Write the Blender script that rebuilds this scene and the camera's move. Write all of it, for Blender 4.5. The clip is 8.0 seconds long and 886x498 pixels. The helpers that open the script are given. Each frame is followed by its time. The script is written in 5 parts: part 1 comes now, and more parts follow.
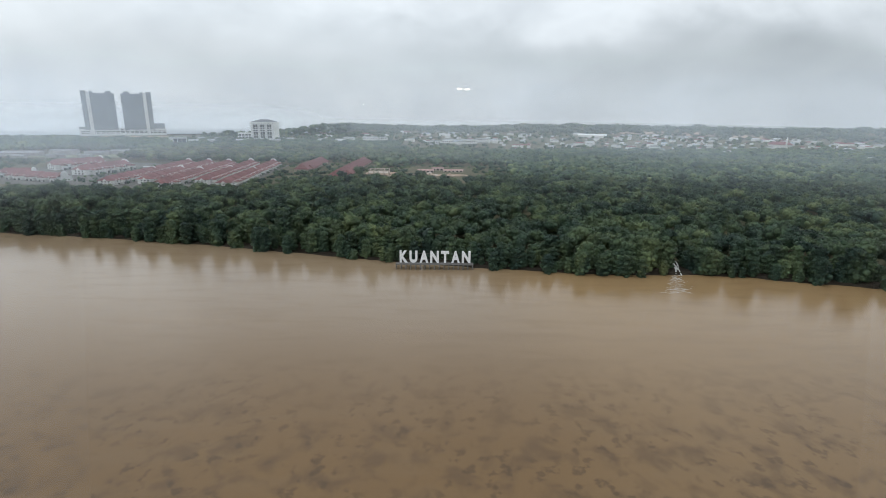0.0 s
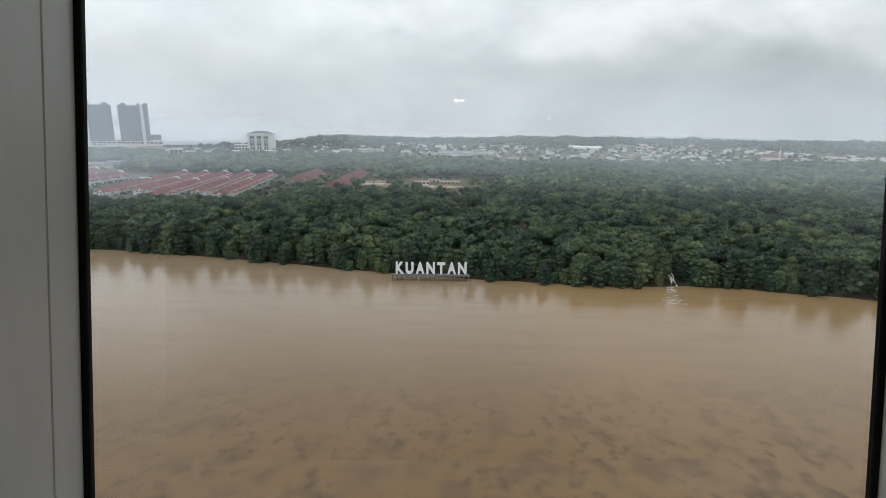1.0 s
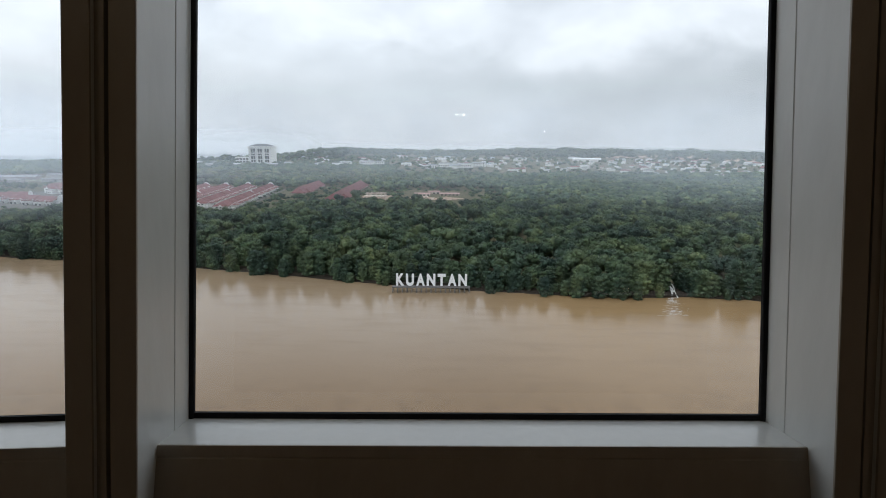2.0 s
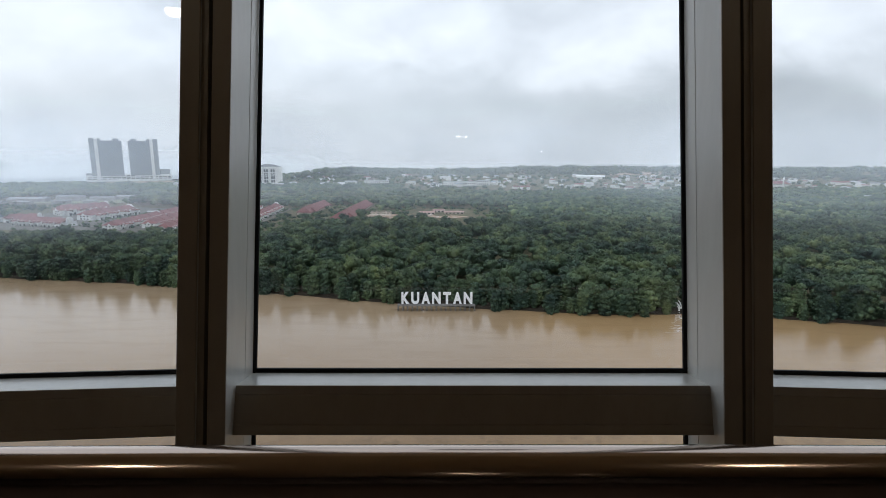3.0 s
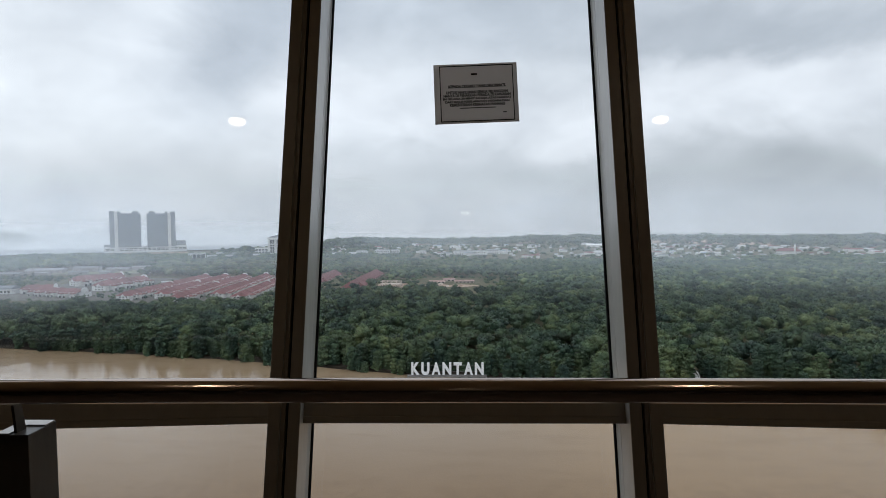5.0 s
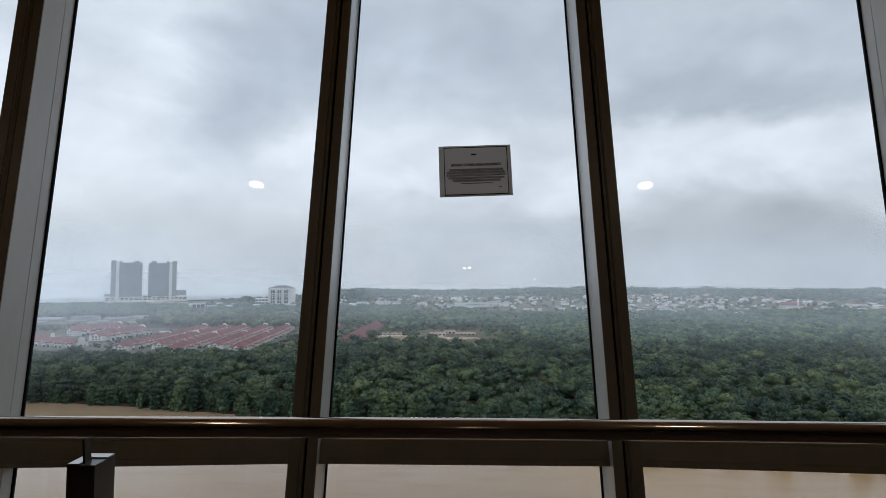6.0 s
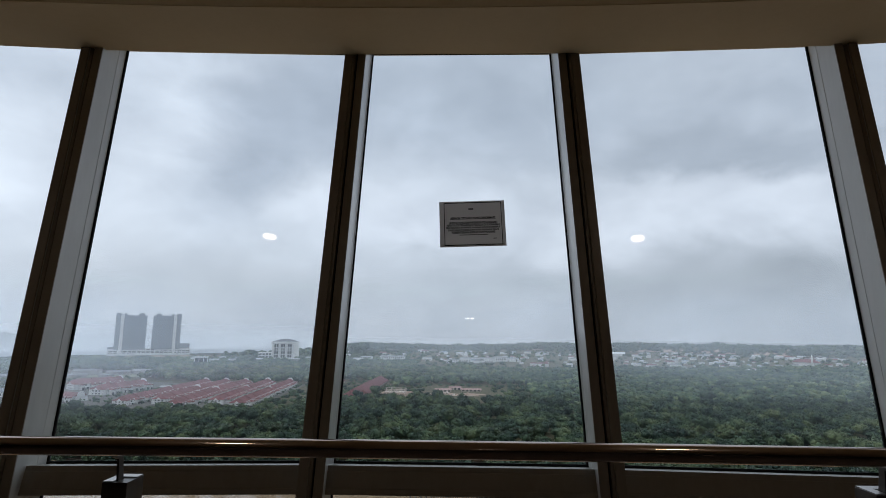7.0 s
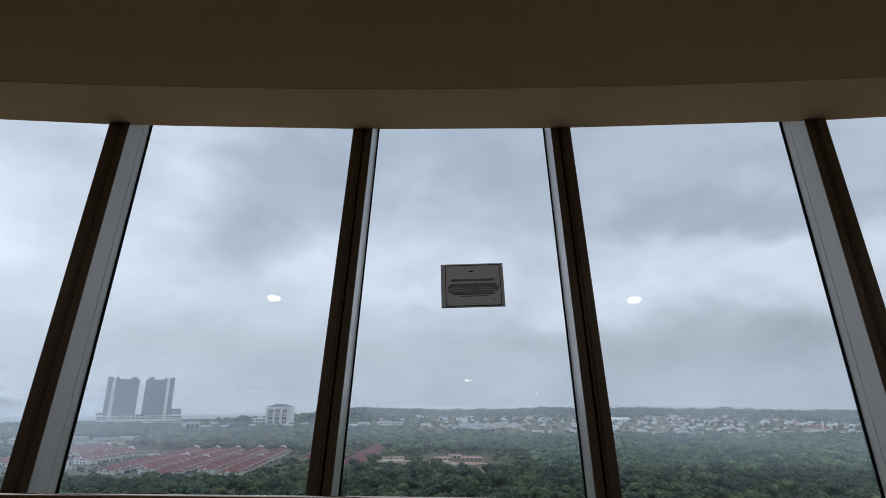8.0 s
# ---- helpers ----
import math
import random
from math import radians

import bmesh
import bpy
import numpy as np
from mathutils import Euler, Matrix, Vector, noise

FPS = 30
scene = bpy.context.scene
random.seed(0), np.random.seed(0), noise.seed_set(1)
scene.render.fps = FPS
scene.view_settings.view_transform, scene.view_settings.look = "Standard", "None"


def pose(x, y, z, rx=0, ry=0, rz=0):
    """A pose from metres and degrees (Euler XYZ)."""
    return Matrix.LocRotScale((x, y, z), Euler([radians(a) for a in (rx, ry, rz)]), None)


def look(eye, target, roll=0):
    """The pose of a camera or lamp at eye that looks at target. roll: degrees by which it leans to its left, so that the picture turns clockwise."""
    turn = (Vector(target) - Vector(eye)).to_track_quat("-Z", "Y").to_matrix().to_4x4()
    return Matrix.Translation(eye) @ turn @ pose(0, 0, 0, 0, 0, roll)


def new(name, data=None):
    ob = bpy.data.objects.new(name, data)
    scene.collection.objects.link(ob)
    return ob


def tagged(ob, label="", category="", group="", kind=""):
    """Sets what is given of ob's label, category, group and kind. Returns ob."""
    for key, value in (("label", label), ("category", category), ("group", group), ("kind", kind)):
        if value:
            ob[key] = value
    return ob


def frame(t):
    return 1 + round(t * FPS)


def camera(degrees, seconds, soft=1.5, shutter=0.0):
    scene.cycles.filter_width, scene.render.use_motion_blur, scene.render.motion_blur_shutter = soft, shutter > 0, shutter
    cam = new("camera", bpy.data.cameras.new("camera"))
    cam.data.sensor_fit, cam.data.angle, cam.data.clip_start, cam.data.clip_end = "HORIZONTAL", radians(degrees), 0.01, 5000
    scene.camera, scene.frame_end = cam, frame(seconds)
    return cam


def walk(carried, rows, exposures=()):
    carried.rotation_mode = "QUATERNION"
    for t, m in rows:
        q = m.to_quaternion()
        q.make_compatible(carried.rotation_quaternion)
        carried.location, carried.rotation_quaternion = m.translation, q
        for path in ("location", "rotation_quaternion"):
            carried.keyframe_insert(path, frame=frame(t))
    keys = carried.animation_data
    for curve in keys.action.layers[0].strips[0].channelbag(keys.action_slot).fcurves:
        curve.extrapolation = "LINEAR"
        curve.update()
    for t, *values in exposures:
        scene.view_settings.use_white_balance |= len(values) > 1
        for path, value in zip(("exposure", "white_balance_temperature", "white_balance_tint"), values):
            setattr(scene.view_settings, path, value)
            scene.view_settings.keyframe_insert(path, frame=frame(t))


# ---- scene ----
cam = camera(80.6, 8.0, soft=0.55)
EYE = 95.0            # eye level above the river
DECK = 93.64          # deck floor


def view(t, x, y, z, yaw, pitch, roll):
    a, b = radians(yaw), radians(pitch)
    eye = Vector((x, y, EYE + z))
    return t, look(eye, eye + Vector((-math.sin(a) * math.cos(b), math.cos(a) * math.cos(b), math.sin(b))), roll)


walk(cam, [
    view(0.0, -0.053, -0.471, -0.033, -0.568, -15.019, 0.771),
    view(0.5, -0.060, -0.563, -0.040, -0.749, -14.437, 0.831),
    view(1.0, -0.069, -0.656, -0.046, -0.990, -13.767, 0.914),
    view(2.3, -0.085, -1.011, -0.039, -0.888, -11.951, 0.586),
    view(2.5, -0.087, -1.076, -0.036, -0.835, -11.545, 0.444),
    view(3.0, -0.072, -1.229, -0.027, -0.357, -10.486, 0.183),
    view(3.5, -0.042, -1.391, -0.028, 0.293, -9.093, 0.009),
    view(4.0, -0.020, -1.546, -0.008, 0.727, -7.484, -0.176),
    view(4.5, -0.032, -1.683, 0.000, 0.809, -5.400, -0.292),
    view(6.0, -0.046, -2.064, 0.052, 0.894, 2.723, 0.178),
    view(6.5, -0.020, -2.155, 0.036, 1.328, 5.692, 0.353),
    view(7.0, -0.017, -2.262, 0.006, 1.548, 8.604, 0.463),
    view(7.5, -0.022, -2.321, -0.005, 1.689, 11.727, 0.455),
    view(8.0, -0.024, -2.367, -0.014, 1.515, 15.341, 0.423),
], exposures=[(0.0, 0.42, 6500, 10), (1.0, 0.44, 6620, 10), (2.5, 0.57, 6330, 11.5), (3.5, 0.45, 6350, 11.5), (4.5, 0.39, 6430, 11.5), (6.5, 0.22, 6150, 11.5), (8.0, 0.09, 6000, 11.5)])

# ---------------------------------------------------------------- world and sun
SUN_EL, SUN_AZ = radians(58), radians(205)


def node(tree, kind, **values):
    n = tree.nodes.new(kind)
    for key, value in values.items():
        if key in n.inputs:
            n.inputs[key].default_value = value
        elif key == "operation":
            n.operation = value
        elif key == "use_clamp":
            n.use_clamp = value
        elif key == "data_type":
            n.data_type = value
        elif key == "blend_type":
            n.blend_type = value
        elif key == "interpolation_type":
            n.interpolation_type = value
        elif key == "sky_type":
            n.sky_type = value
        elif key == "sun_disc":
            n.sun_disc = value
        elif key == "sun_elevation":
            n.sun_elevation = value
        elif key == "sun_rotation":
            n.sun_rotation = value
        else:
            raise KeyError(key)
    return n


def ramp(tree, stops, fac):
    r = node(tree, "ShaderNodeValToRGB")
    while len(r.color_ramp.elements) < len(stops):
        r.color_ramp.elements.new(0.5)
    for e, (p, c) in zip(r.color_ramp.elements, stops):
        e.position, e.color = p, (*c, 1) if len(c) == 3 else c
    tree.links.new(fac, r.inputs[0])
    return r.outputs[0]


def build_world():
    w = bpy.data.worlds.new("overcast_sky")
    scene.world = w
    w.use_nodes = True
    t = w.node_tree
    t.nodes.clear()
    ln = t.links.new
    co = node(t, "ShaderNodeTexCoord")
    sky = node(t, "ShaderNodeTexSky", sky_type="NISHITA", sun_disc=False, sun_elevation=SUN_EL, sun_rotation=SUN_AZ)
    clear = node(t, "ShaderNodeBackground", Strength=0.1)
    ln(sky.outputs[0], clear.inputs[0])
    # a low cloud deck that brightens a hand above the horizon, torn by slow noise
    big = node(t, "ShaderNodeMapping")
    big.inputs["Scale"].default_value = (2.4, 2.4, 4.2)
    big.inputs["Location"].default_value = (0.35, 0.2, 1.1)
    ln(co.outputs["Generated"], big.inputs[0])
    n1 = node(t, "ShaderNodeTexNoise", Scale=1.3, Detail=7.0, Roughness=0.56, Distortion=0.35)
    ln(big.outputs[0], n1.inputs["Vector"])
    torn = node(t, "ShaderNodeVectorMath", operation="MULTIPLY_ADD")
    torn.inputs[1].default_value, torn.inputs[2].default_value = (0.34, 0.34, 0.22), (-0.17, -0.17, -0.11)
    ln(n1.outputs["Color"], torn.inputs[0])
    where = node(t, "ShaderNodeVectorMath", operation="ADD")
    ln(co.outputs["Generated"], where.inputs[0])
    ln(torn.outputs[0], where.inputs[1])
    xyz = node(t, "ShaderNodeSeparateXYZ")
    ln(co.outputs["Generated"], xyz.inputs[0])
    bent = node(t, "ShaderNodeSeparateXYZ")
    ln(where.outputs[0], bent.inputs[0])
    height = node(t, "ShaderNodeMath", operation="MULTIPLY_ADD")
    height.inputs[1].default_value = 0.45
    part_straight = node(t, "ShaderNodeMath", operation="MULTIPLY")
    part_straight.inputs[1].default_value = 0.55
    ln(xyz.outputs[2], part_straight.inputs[0])
    ln(bent.outputs[2], height.inputs[0])
    ln(part_straight.outputs[0], height.inputs[2])
    layers = ramp(t, [(0.0, (0.45, 0.475, 0.50)), (0.05, (0.475, 0.505, 0.535)), (0.11, (0.56, 0.60, 0.64)), (0.19, (0.665, 0.71, 0.755)),
                      (0.27, (0.63, 0.675, 0.72)), (0.36, (0.53, 0.58, 0.635)), (0.55, (0.56, 0.61, 0.66)), (1.0, (0.66, 0.70, 0.74))], height.outputs[0])
    ahead = node(t, "ShaderNodeMapRange", interpolation_type="SMOOTHSTEP")
    ahead.inputs["From Min"].default_value, ahead.inputs["From Max"].default_value = 0.0, 0.3
    ln(xyz.outputs[1], ahead.inputs[0])

    def cloud(under, x, z, rx, rz, tilt, edge, color, amount):
        """One cloud, or one thin place in the deck, round the direction x, z to the north."""
        off = node(t, "ShaderNodeVectorMath", operation="SUBTRACT")
        off.inputs[1].default_value = (x, 0, z)
        ln(where.outputs[0], off.inputs[0])
        flat = node(t, "ShaderNodeVectorMath", operation="MULTIPLY")
        flat.inputs[1].default_value = (1, 0, 1)
        ln(off.outputs[0], flat.inputs[0])
        turn = node(t, "ShaderNodeVectorRotate")
        turn.rotation_type = "Y_AXIS"
        turn.inputs["Angle"].default_value = radians(tilt)
        ln(flat.outputs[0], turn.inputs["Vector"])
        size = node(t, "ShaderNodeVectorMath", operation="MULTIPLY")
        size.inputs[1].default_value = (1 / rx, 0, 1 / rz)
        ln(turn.outputs[0], size.inputs[0])
        far = node(t, "ShaderNodeVectorMath", operation="LENGTH")
        ln(size.outputs[0], far.inputs[0])
        mask = node(t, "ShaderNodeMapRange", interpolation_type="SMOOTHSTEP")
        for key, value in zip(("From Min", "From Max", "To Min", "To Max"), (1 - edge, 1 + edge, amount, 0.0)):
            mask.inputs[key].default_value = value
        ln(far.outputs["Value"], mask.inputs[0])
        seen = node(t, "ShaderNodeMath", operation="MULTIPLY")
        ln(mask.outputs[0], seen.inputs[0])
        ln(ahead.outputs[0], seen.inputs[1])
        mx = node(t, "ShaderNodeMix", data_type="RGBA")
        ln(seen.outputs[0], mx.inputs["Factor"])
        ln(under, mx.inputs[6])
        mx.inputs[7].default_value = (*color, 1)
        return mx.outputs[2]

    # thin bright places, then the heavy grey masses over them
    sky_col = layers
    for args in ((-0.10, 0.195, 0.17, 0.060, 0, 0.75, (0.735, 0.775, 0.82), 0.8), (0.42, 0.185, 0.30, 0.060, 2, 0.7, (0.765, 0.805, 0.85), 0.9),
                 (-0.46, 0.30, 0.12, 0.12, 20, 0.8, (0.76, 0.81, 0.86), 0.7), (0.36, 0.43, 0.16, 0.07, 0, 0.8, (0.64, 0.69, 0.74), 0.6),
                 (-0.30, 0.355, 0.20, 0.095, 48, 0.6, (0.42, 0.47, 0.53), 0.8), (0.05, 0.44, 0.26, 0.10, 0, 0.8, (0.46, 0.515, 0.575), 0.6),
                 (0.47, 0.285, 0.23, 0.050, -4, 0.55, (0.45, 0.495, 0.545), 0.9), (0.12, 0.10, 0.30, 0.035, 0, 0.8, (0.50, 0.54, 0.58), 0.6), (0.56, 0.05, 0.36, 0.075, 0, 0.8, (0.385, 0.415, 0.445), 0.75)):
        sky_col = cloud(sky_col, *args)
    n2 = node(t, "ShaderNodeTexNoise", Scale=2.6, Detail=6.0, Roughness=0.55, Distortion=0.25)
    ln(big.outputs[0], n2.inputs["Vector"])
    puffs = ramp(t, [(0.28, (0.86, 0.865, 0.875)), (0.5, (0.99, 0.99, 0.99)), (0.72, (1.13, 1.125, 1.12))], n2.outputs[0])
    mul = node(t, "ShaderNodeMix", data_type="RGBA", blend_type="MULTIPLY")
    mul.inputs["Factor"].default_value = 1.0
    ln(sky_col, mul.inputs[6])
    ln(puffs, mul.inputs[7])
    # the cloud is thinner to the west
    side = node(t, "ShaderNodeMath", operation="MULTIPLY_ADD")
    side.inputs[1].default_value = side.inputs[2].default_value = 0.5
    ln(xyz.outputs[0], side.inputs[0])
    thin = ramp(t, [(0.0, (1.80, 1.76, 1.72)), (0.10, (1.66, 1.63, 1.60)), (0.20, (1.10, 1.09, 1.08)), (0.42, (1.0, 1.0, 1.0)), (0.66, (0.92, 0.92, 0.92)), (0.82, (0.95, 0.95, 0.95)), (0.90, (1.2, 1.19, 1.18)), (1.0, (1.4, 1.38, 1.36))], side.outputs[0])
    mul2 = node(t, "ShaderNodeMix", data_type="RGBA", blend_type="MULTIPLY")
    mul2.inputs["Factor"].default_value = 1.0
    ln(mul.outputs[2], mul2.inputs[6])
    ln(thin, mul2.inputs[7])
    deck = node(t, "ShaderNodeBackground", Strength=1.0)
    ln(mul2.outputs[2], deck.inputs[0])
    mix = node(t, "ShaderNodeMixShader", Fac=0.94)
    ln(clear.outputs[0], mix.inputs[1])
    ln(deck.outputs[0], mix.inputs[2])
    out = node(t, "ShaderNodeOutputWorld")
    ln(mix.outputs[0], out.inputs[0])


build_world()
sun = new("sun", bpy.data.lights.new("sun", "SUN"))
sun.data.energy, sun.data.angle, sun.data.color = 0.5, radians(25), (1.0, 0.97, 0.92)
sun.matrix_world = look((0, 0, 300), Vector((0, 0, 300)) - Vector((math.sin(SUN_AZ) * math.cos(SUN_EL), math.cos(SUN_AZ) * math.cos(SUN_EL), math.sin(SUN_EL))))


# ---------------------------------------------------------------- materials
def surface(name, a, b, scale=5.0, rough=0.6, bump=0.1, metal=0.0, fine=8.0, rough_var=0.1, coat=0.0, stretch=(1, 1, 1), island=0.0, objrand=0.0, spec=0.5, dist=0.02, stain=None):
    """Two-colour paint, wood, stone or cloth with large blotches and fine grain, in metres."""
    m = bpy.data.materials.new(name)
    m.use_nodes = True
    t = m.node_tree
    ln = t.links.new
    p = t.nodes["Principled BSDF"]
    co = node(t, "ShaderNodeTexCoord")
    mp = node(t, "ShaderNodeMapping")
    mp.inputs["Scale"].default_value = stretch
    ln(co.outputs["Object"], mp.inputs[0])
    big = node(t, "ShaderNodeTexNoise", Scale=scale, Detail=4.0, Roughness=0.6)
    small = node(t, "ShaderNodeTexNoise", Scale=scale * fine, Detail=5.0, Roughness=0.65)
    ln(mp.outputs[0], big.inputs["Vector"])
    ln(mp.outputs[0], small.inputs["Vector"])
    mixf = node(t, "ShaderNodeMath", operation="MULTIPLY_ADD")
    mixf.inputs[1].default_value = 0.45
    half = node(t, "ShaderNodeMath", operation="MULTIPLY")
    half.inputs[1].default_value = 0.55
    ln(big.outputs[0], half.inputs[0])
    ln(small.outputs[0], mixf.inputs[0])
    ln(half.outputs[0], mixf.inputs[2])
    col = ramp(t, [(0.32, a), (0.68, b)], mixf.outputs[0])
    if island or objrand:
        src = node(t, "ShaderNodeNewGeometry").outputs["Random Per Island"] if island else node(t, "ShaderNodeObjectInfo").outputs["Random"]
        amount = island or objrand
        val = node(t, "ShaderNodeMapRange")
        val.inputs["To Min"].default_value, val.inputs["To Max"].default_value = 1 - amount, 1 + amount
        ln(src, val.inputs[0])
        hsv = node(t, "ShaderNodeHueSaturation")
        ln(val.outputs[0], hsv.inputs["Value"])
        ln(col, hsv.inputs["Color"])
        col = hsv.outputs[0]
    if stain:
        s = node(t, "ShaderNodeTexNoise", Scale=scale * 0.35, Detail=6.0, Roughness=0.7)
        ln(mp.outputs[0], s.inputs["Vector"])
        f = ramp(t, [(0.5, (0, 0, 0)), (0.7, (0.7, 0.7, 0.7))], s.outputs[0])
        mx = node(t, "ShaderNodeMix", data_type="RGBA")
        ln(f, mx.inputs["Factor"])
        ln(col, mx.inputs[6])
        mx.inputs[7].default_value = (*stain, 1)
        col = mx.outputs[2]
    ln(col, p.inputs["Base Color"])
    rr = node(t, "ShaderNodeMapRange")
    rr.inputs["To Min"].default_value, rr.inputs["To Max"].default_value = max(0.02, rough - rough_var), min(1, rough + rough_var)
    ln(small.outputs[0], rr.inputs[0])
    ln(rr.outputs[0], p.inputs["Roughness"])
    p.inputs["Metallic"].default_value = metal
    p.inputs["Specular IOR Level"].default_value = spec
    p.inputs["Coat Weight"].default_value = coat
    p.inputs["Coat Roughness"].default_value = 0.08
    if bump:
        bm_ = node(t, "ShaderNodeBump", Strength=bump, Distance=dist)
        ln(small.outputs[0], bm_.inputs["Height"])
        ln(bm_.outputs[0], p.inputs["Normal"])
    return m


def glass_material():
    m = bpy.data.materials.new("window_glass")
    m.use_nodes = True
    t = m.node_tree
    t.nodes.clear()
    fres = node(t, "ShaderNodeFresnel", IOR=1.5)
    clear = node(t, "ShaderNodeBsdfTransparent", Color=(0.95, 0.965, 0.965, 1))
    gloss = node(t, "ShaderNodeBsdfGlossy", Roughness=0.0)
    mix = node(t, "ShaderNodeMixShader")
    out = node(t, "ShaderNodeOutputMaterial")
    t.links.new(fres.outputs[0], mix.inputs[0])
    t.links.new(clear.outputs[0], mix.inputs[1])
    t.links.new(gloss.outputs[0], mix.inputs[2])
    t.links.new(mix.outputs[0], out.inputs[0])
    return m


def clear_material():
    m = bpy.data.materials.new("glass_body")
    m.use_nodes = True
    t = m.node_tree
    t.nodes.clear()
    clear = node(t, "ShaderNodeBsdfTransparent", Color=(0.985, 0.99, 0.99, 1))
    out = node(t, "ShaderNodeOutputMaterial")
    t.links.new(clear.outputs[0], out.inputs[0])
    return m


def haze_material(name, lo, hi, dense, fade0, fade1, side=None, color=(0.70, 0.76, 0.85)):
    """Drizzle haze painted on a shell: denser with distance over the land, gone at a height."""
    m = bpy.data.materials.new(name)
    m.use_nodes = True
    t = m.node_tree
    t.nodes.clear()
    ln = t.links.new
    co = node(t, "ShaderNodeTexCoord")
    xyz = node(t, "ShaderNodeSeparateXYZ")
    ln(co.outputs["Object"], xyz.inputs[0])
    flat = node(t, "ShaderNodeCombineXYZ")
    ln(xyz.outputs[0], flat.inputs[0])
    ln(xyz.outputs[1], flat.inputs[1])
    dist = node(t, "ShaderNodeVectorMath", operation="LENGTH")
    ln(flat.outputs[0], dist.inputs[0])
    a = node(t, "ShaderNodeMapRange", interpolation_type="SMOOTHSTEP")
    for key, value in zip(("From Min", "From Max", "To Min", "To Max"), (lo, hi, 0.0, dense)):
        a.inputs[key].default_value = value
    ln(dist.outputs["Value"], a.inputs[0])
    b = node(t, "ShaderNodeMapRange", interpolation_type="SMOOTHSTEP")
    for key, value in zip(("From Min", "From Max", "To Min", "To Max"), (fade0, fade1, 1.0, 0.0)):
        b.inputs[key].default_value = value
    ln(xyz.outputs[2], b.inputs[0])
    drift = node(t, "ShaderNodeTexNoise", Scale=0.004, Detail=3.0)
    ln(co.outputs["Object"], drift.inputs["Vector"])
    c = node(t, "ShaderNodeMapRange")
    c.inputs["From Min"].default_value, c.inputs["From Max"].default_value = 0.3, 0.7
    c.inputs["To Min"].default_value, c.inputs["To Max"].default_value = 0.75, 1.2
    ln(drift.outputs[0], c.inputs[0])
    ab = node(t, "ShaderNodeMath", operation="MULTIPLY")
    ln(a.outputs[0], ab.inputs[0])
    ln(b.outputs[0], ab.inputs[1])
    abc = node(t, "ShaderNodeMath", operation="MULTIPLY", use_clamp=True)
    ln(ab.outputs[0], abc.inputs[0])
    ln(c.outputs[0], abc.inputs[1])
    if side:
        # more haze to one side, up to a distance
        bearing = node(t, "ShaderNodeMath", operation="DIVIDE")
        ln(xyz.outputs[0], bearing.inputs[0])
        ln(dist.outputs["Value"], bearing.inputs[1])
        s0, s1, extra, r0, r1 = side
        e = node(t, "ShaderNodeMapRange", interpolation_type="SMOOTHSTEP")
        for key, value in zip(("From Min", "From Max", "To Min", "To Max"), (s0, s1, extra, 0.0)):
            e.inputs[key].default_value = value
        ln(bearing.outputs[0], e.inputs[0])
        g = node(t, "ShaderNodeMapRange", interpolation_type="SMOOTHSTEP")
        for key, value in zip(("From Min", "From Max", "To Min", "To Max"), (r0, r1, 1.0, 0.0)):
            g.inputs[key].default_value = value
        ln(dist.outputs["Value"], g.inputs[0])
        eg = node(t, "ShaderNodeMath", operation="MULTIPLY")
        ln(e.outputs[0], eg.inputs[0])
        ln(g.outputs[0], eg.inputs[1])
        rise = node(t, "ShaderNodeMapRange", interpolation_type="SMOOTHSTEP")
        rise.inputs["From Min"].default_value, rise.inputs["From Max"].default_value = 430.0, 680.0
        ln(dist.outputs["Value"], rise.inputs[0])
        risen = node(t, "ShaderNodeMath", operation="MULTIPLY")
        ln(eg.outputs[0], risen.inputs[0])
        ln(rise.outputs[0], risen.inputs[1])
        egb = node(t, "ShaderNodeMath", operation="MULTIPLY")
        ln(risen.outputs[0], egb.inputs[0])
        ln(b.outputs[0], egb.inputs[1])
        total = node(t, "ShaderNodeMath", operation="ADD", use_clamp=True)
        ln(egb.outputs[0], total.inputs[0])
        ln(abc.outputs[0], total.inputs[1])
        abc = total
    diff = node(t, "ShaderNodeBsdfDiffuse", Color=(*color, 1))
    trans = node(t, "ShaderNodeBsdfTranslucent", Color=(*color, 1))
    body = node(t, "ShaderNodeAddShader")
    ln(diff.outputs[0], body.inputs[0])
    ln(trans.outputs[0], body.inputs[1])
    clear = node(t, "ShaderNodeBsdfTransparent")
    mix = node(t, "ShaderNodeMixShader")
    ln(abc.outputs[0], mix.inputs[0])
    ln(clear.outputs[0], mix.inputs[1])
    ln(body.outputs[0], mix.inputs[2])
    out = node(t, "ShaderNodeOutputMaterial")
    ln(mix.outputs[0], out.inputs[0])
    return m


def glow(name, color, strength):
    m = bpy.data.materials.new(name)
    m.use_nodes = True
    p = m.node_tree.nodes["Principled BSDF"]
    p.inputs["Base Color"].default_value = (0.8, 0.8, 0.8, 1)
    p.inputs["Emission Color"].default_value, p.inputs["Emission Strength"].default_value = (*color, 1), strength
    return m


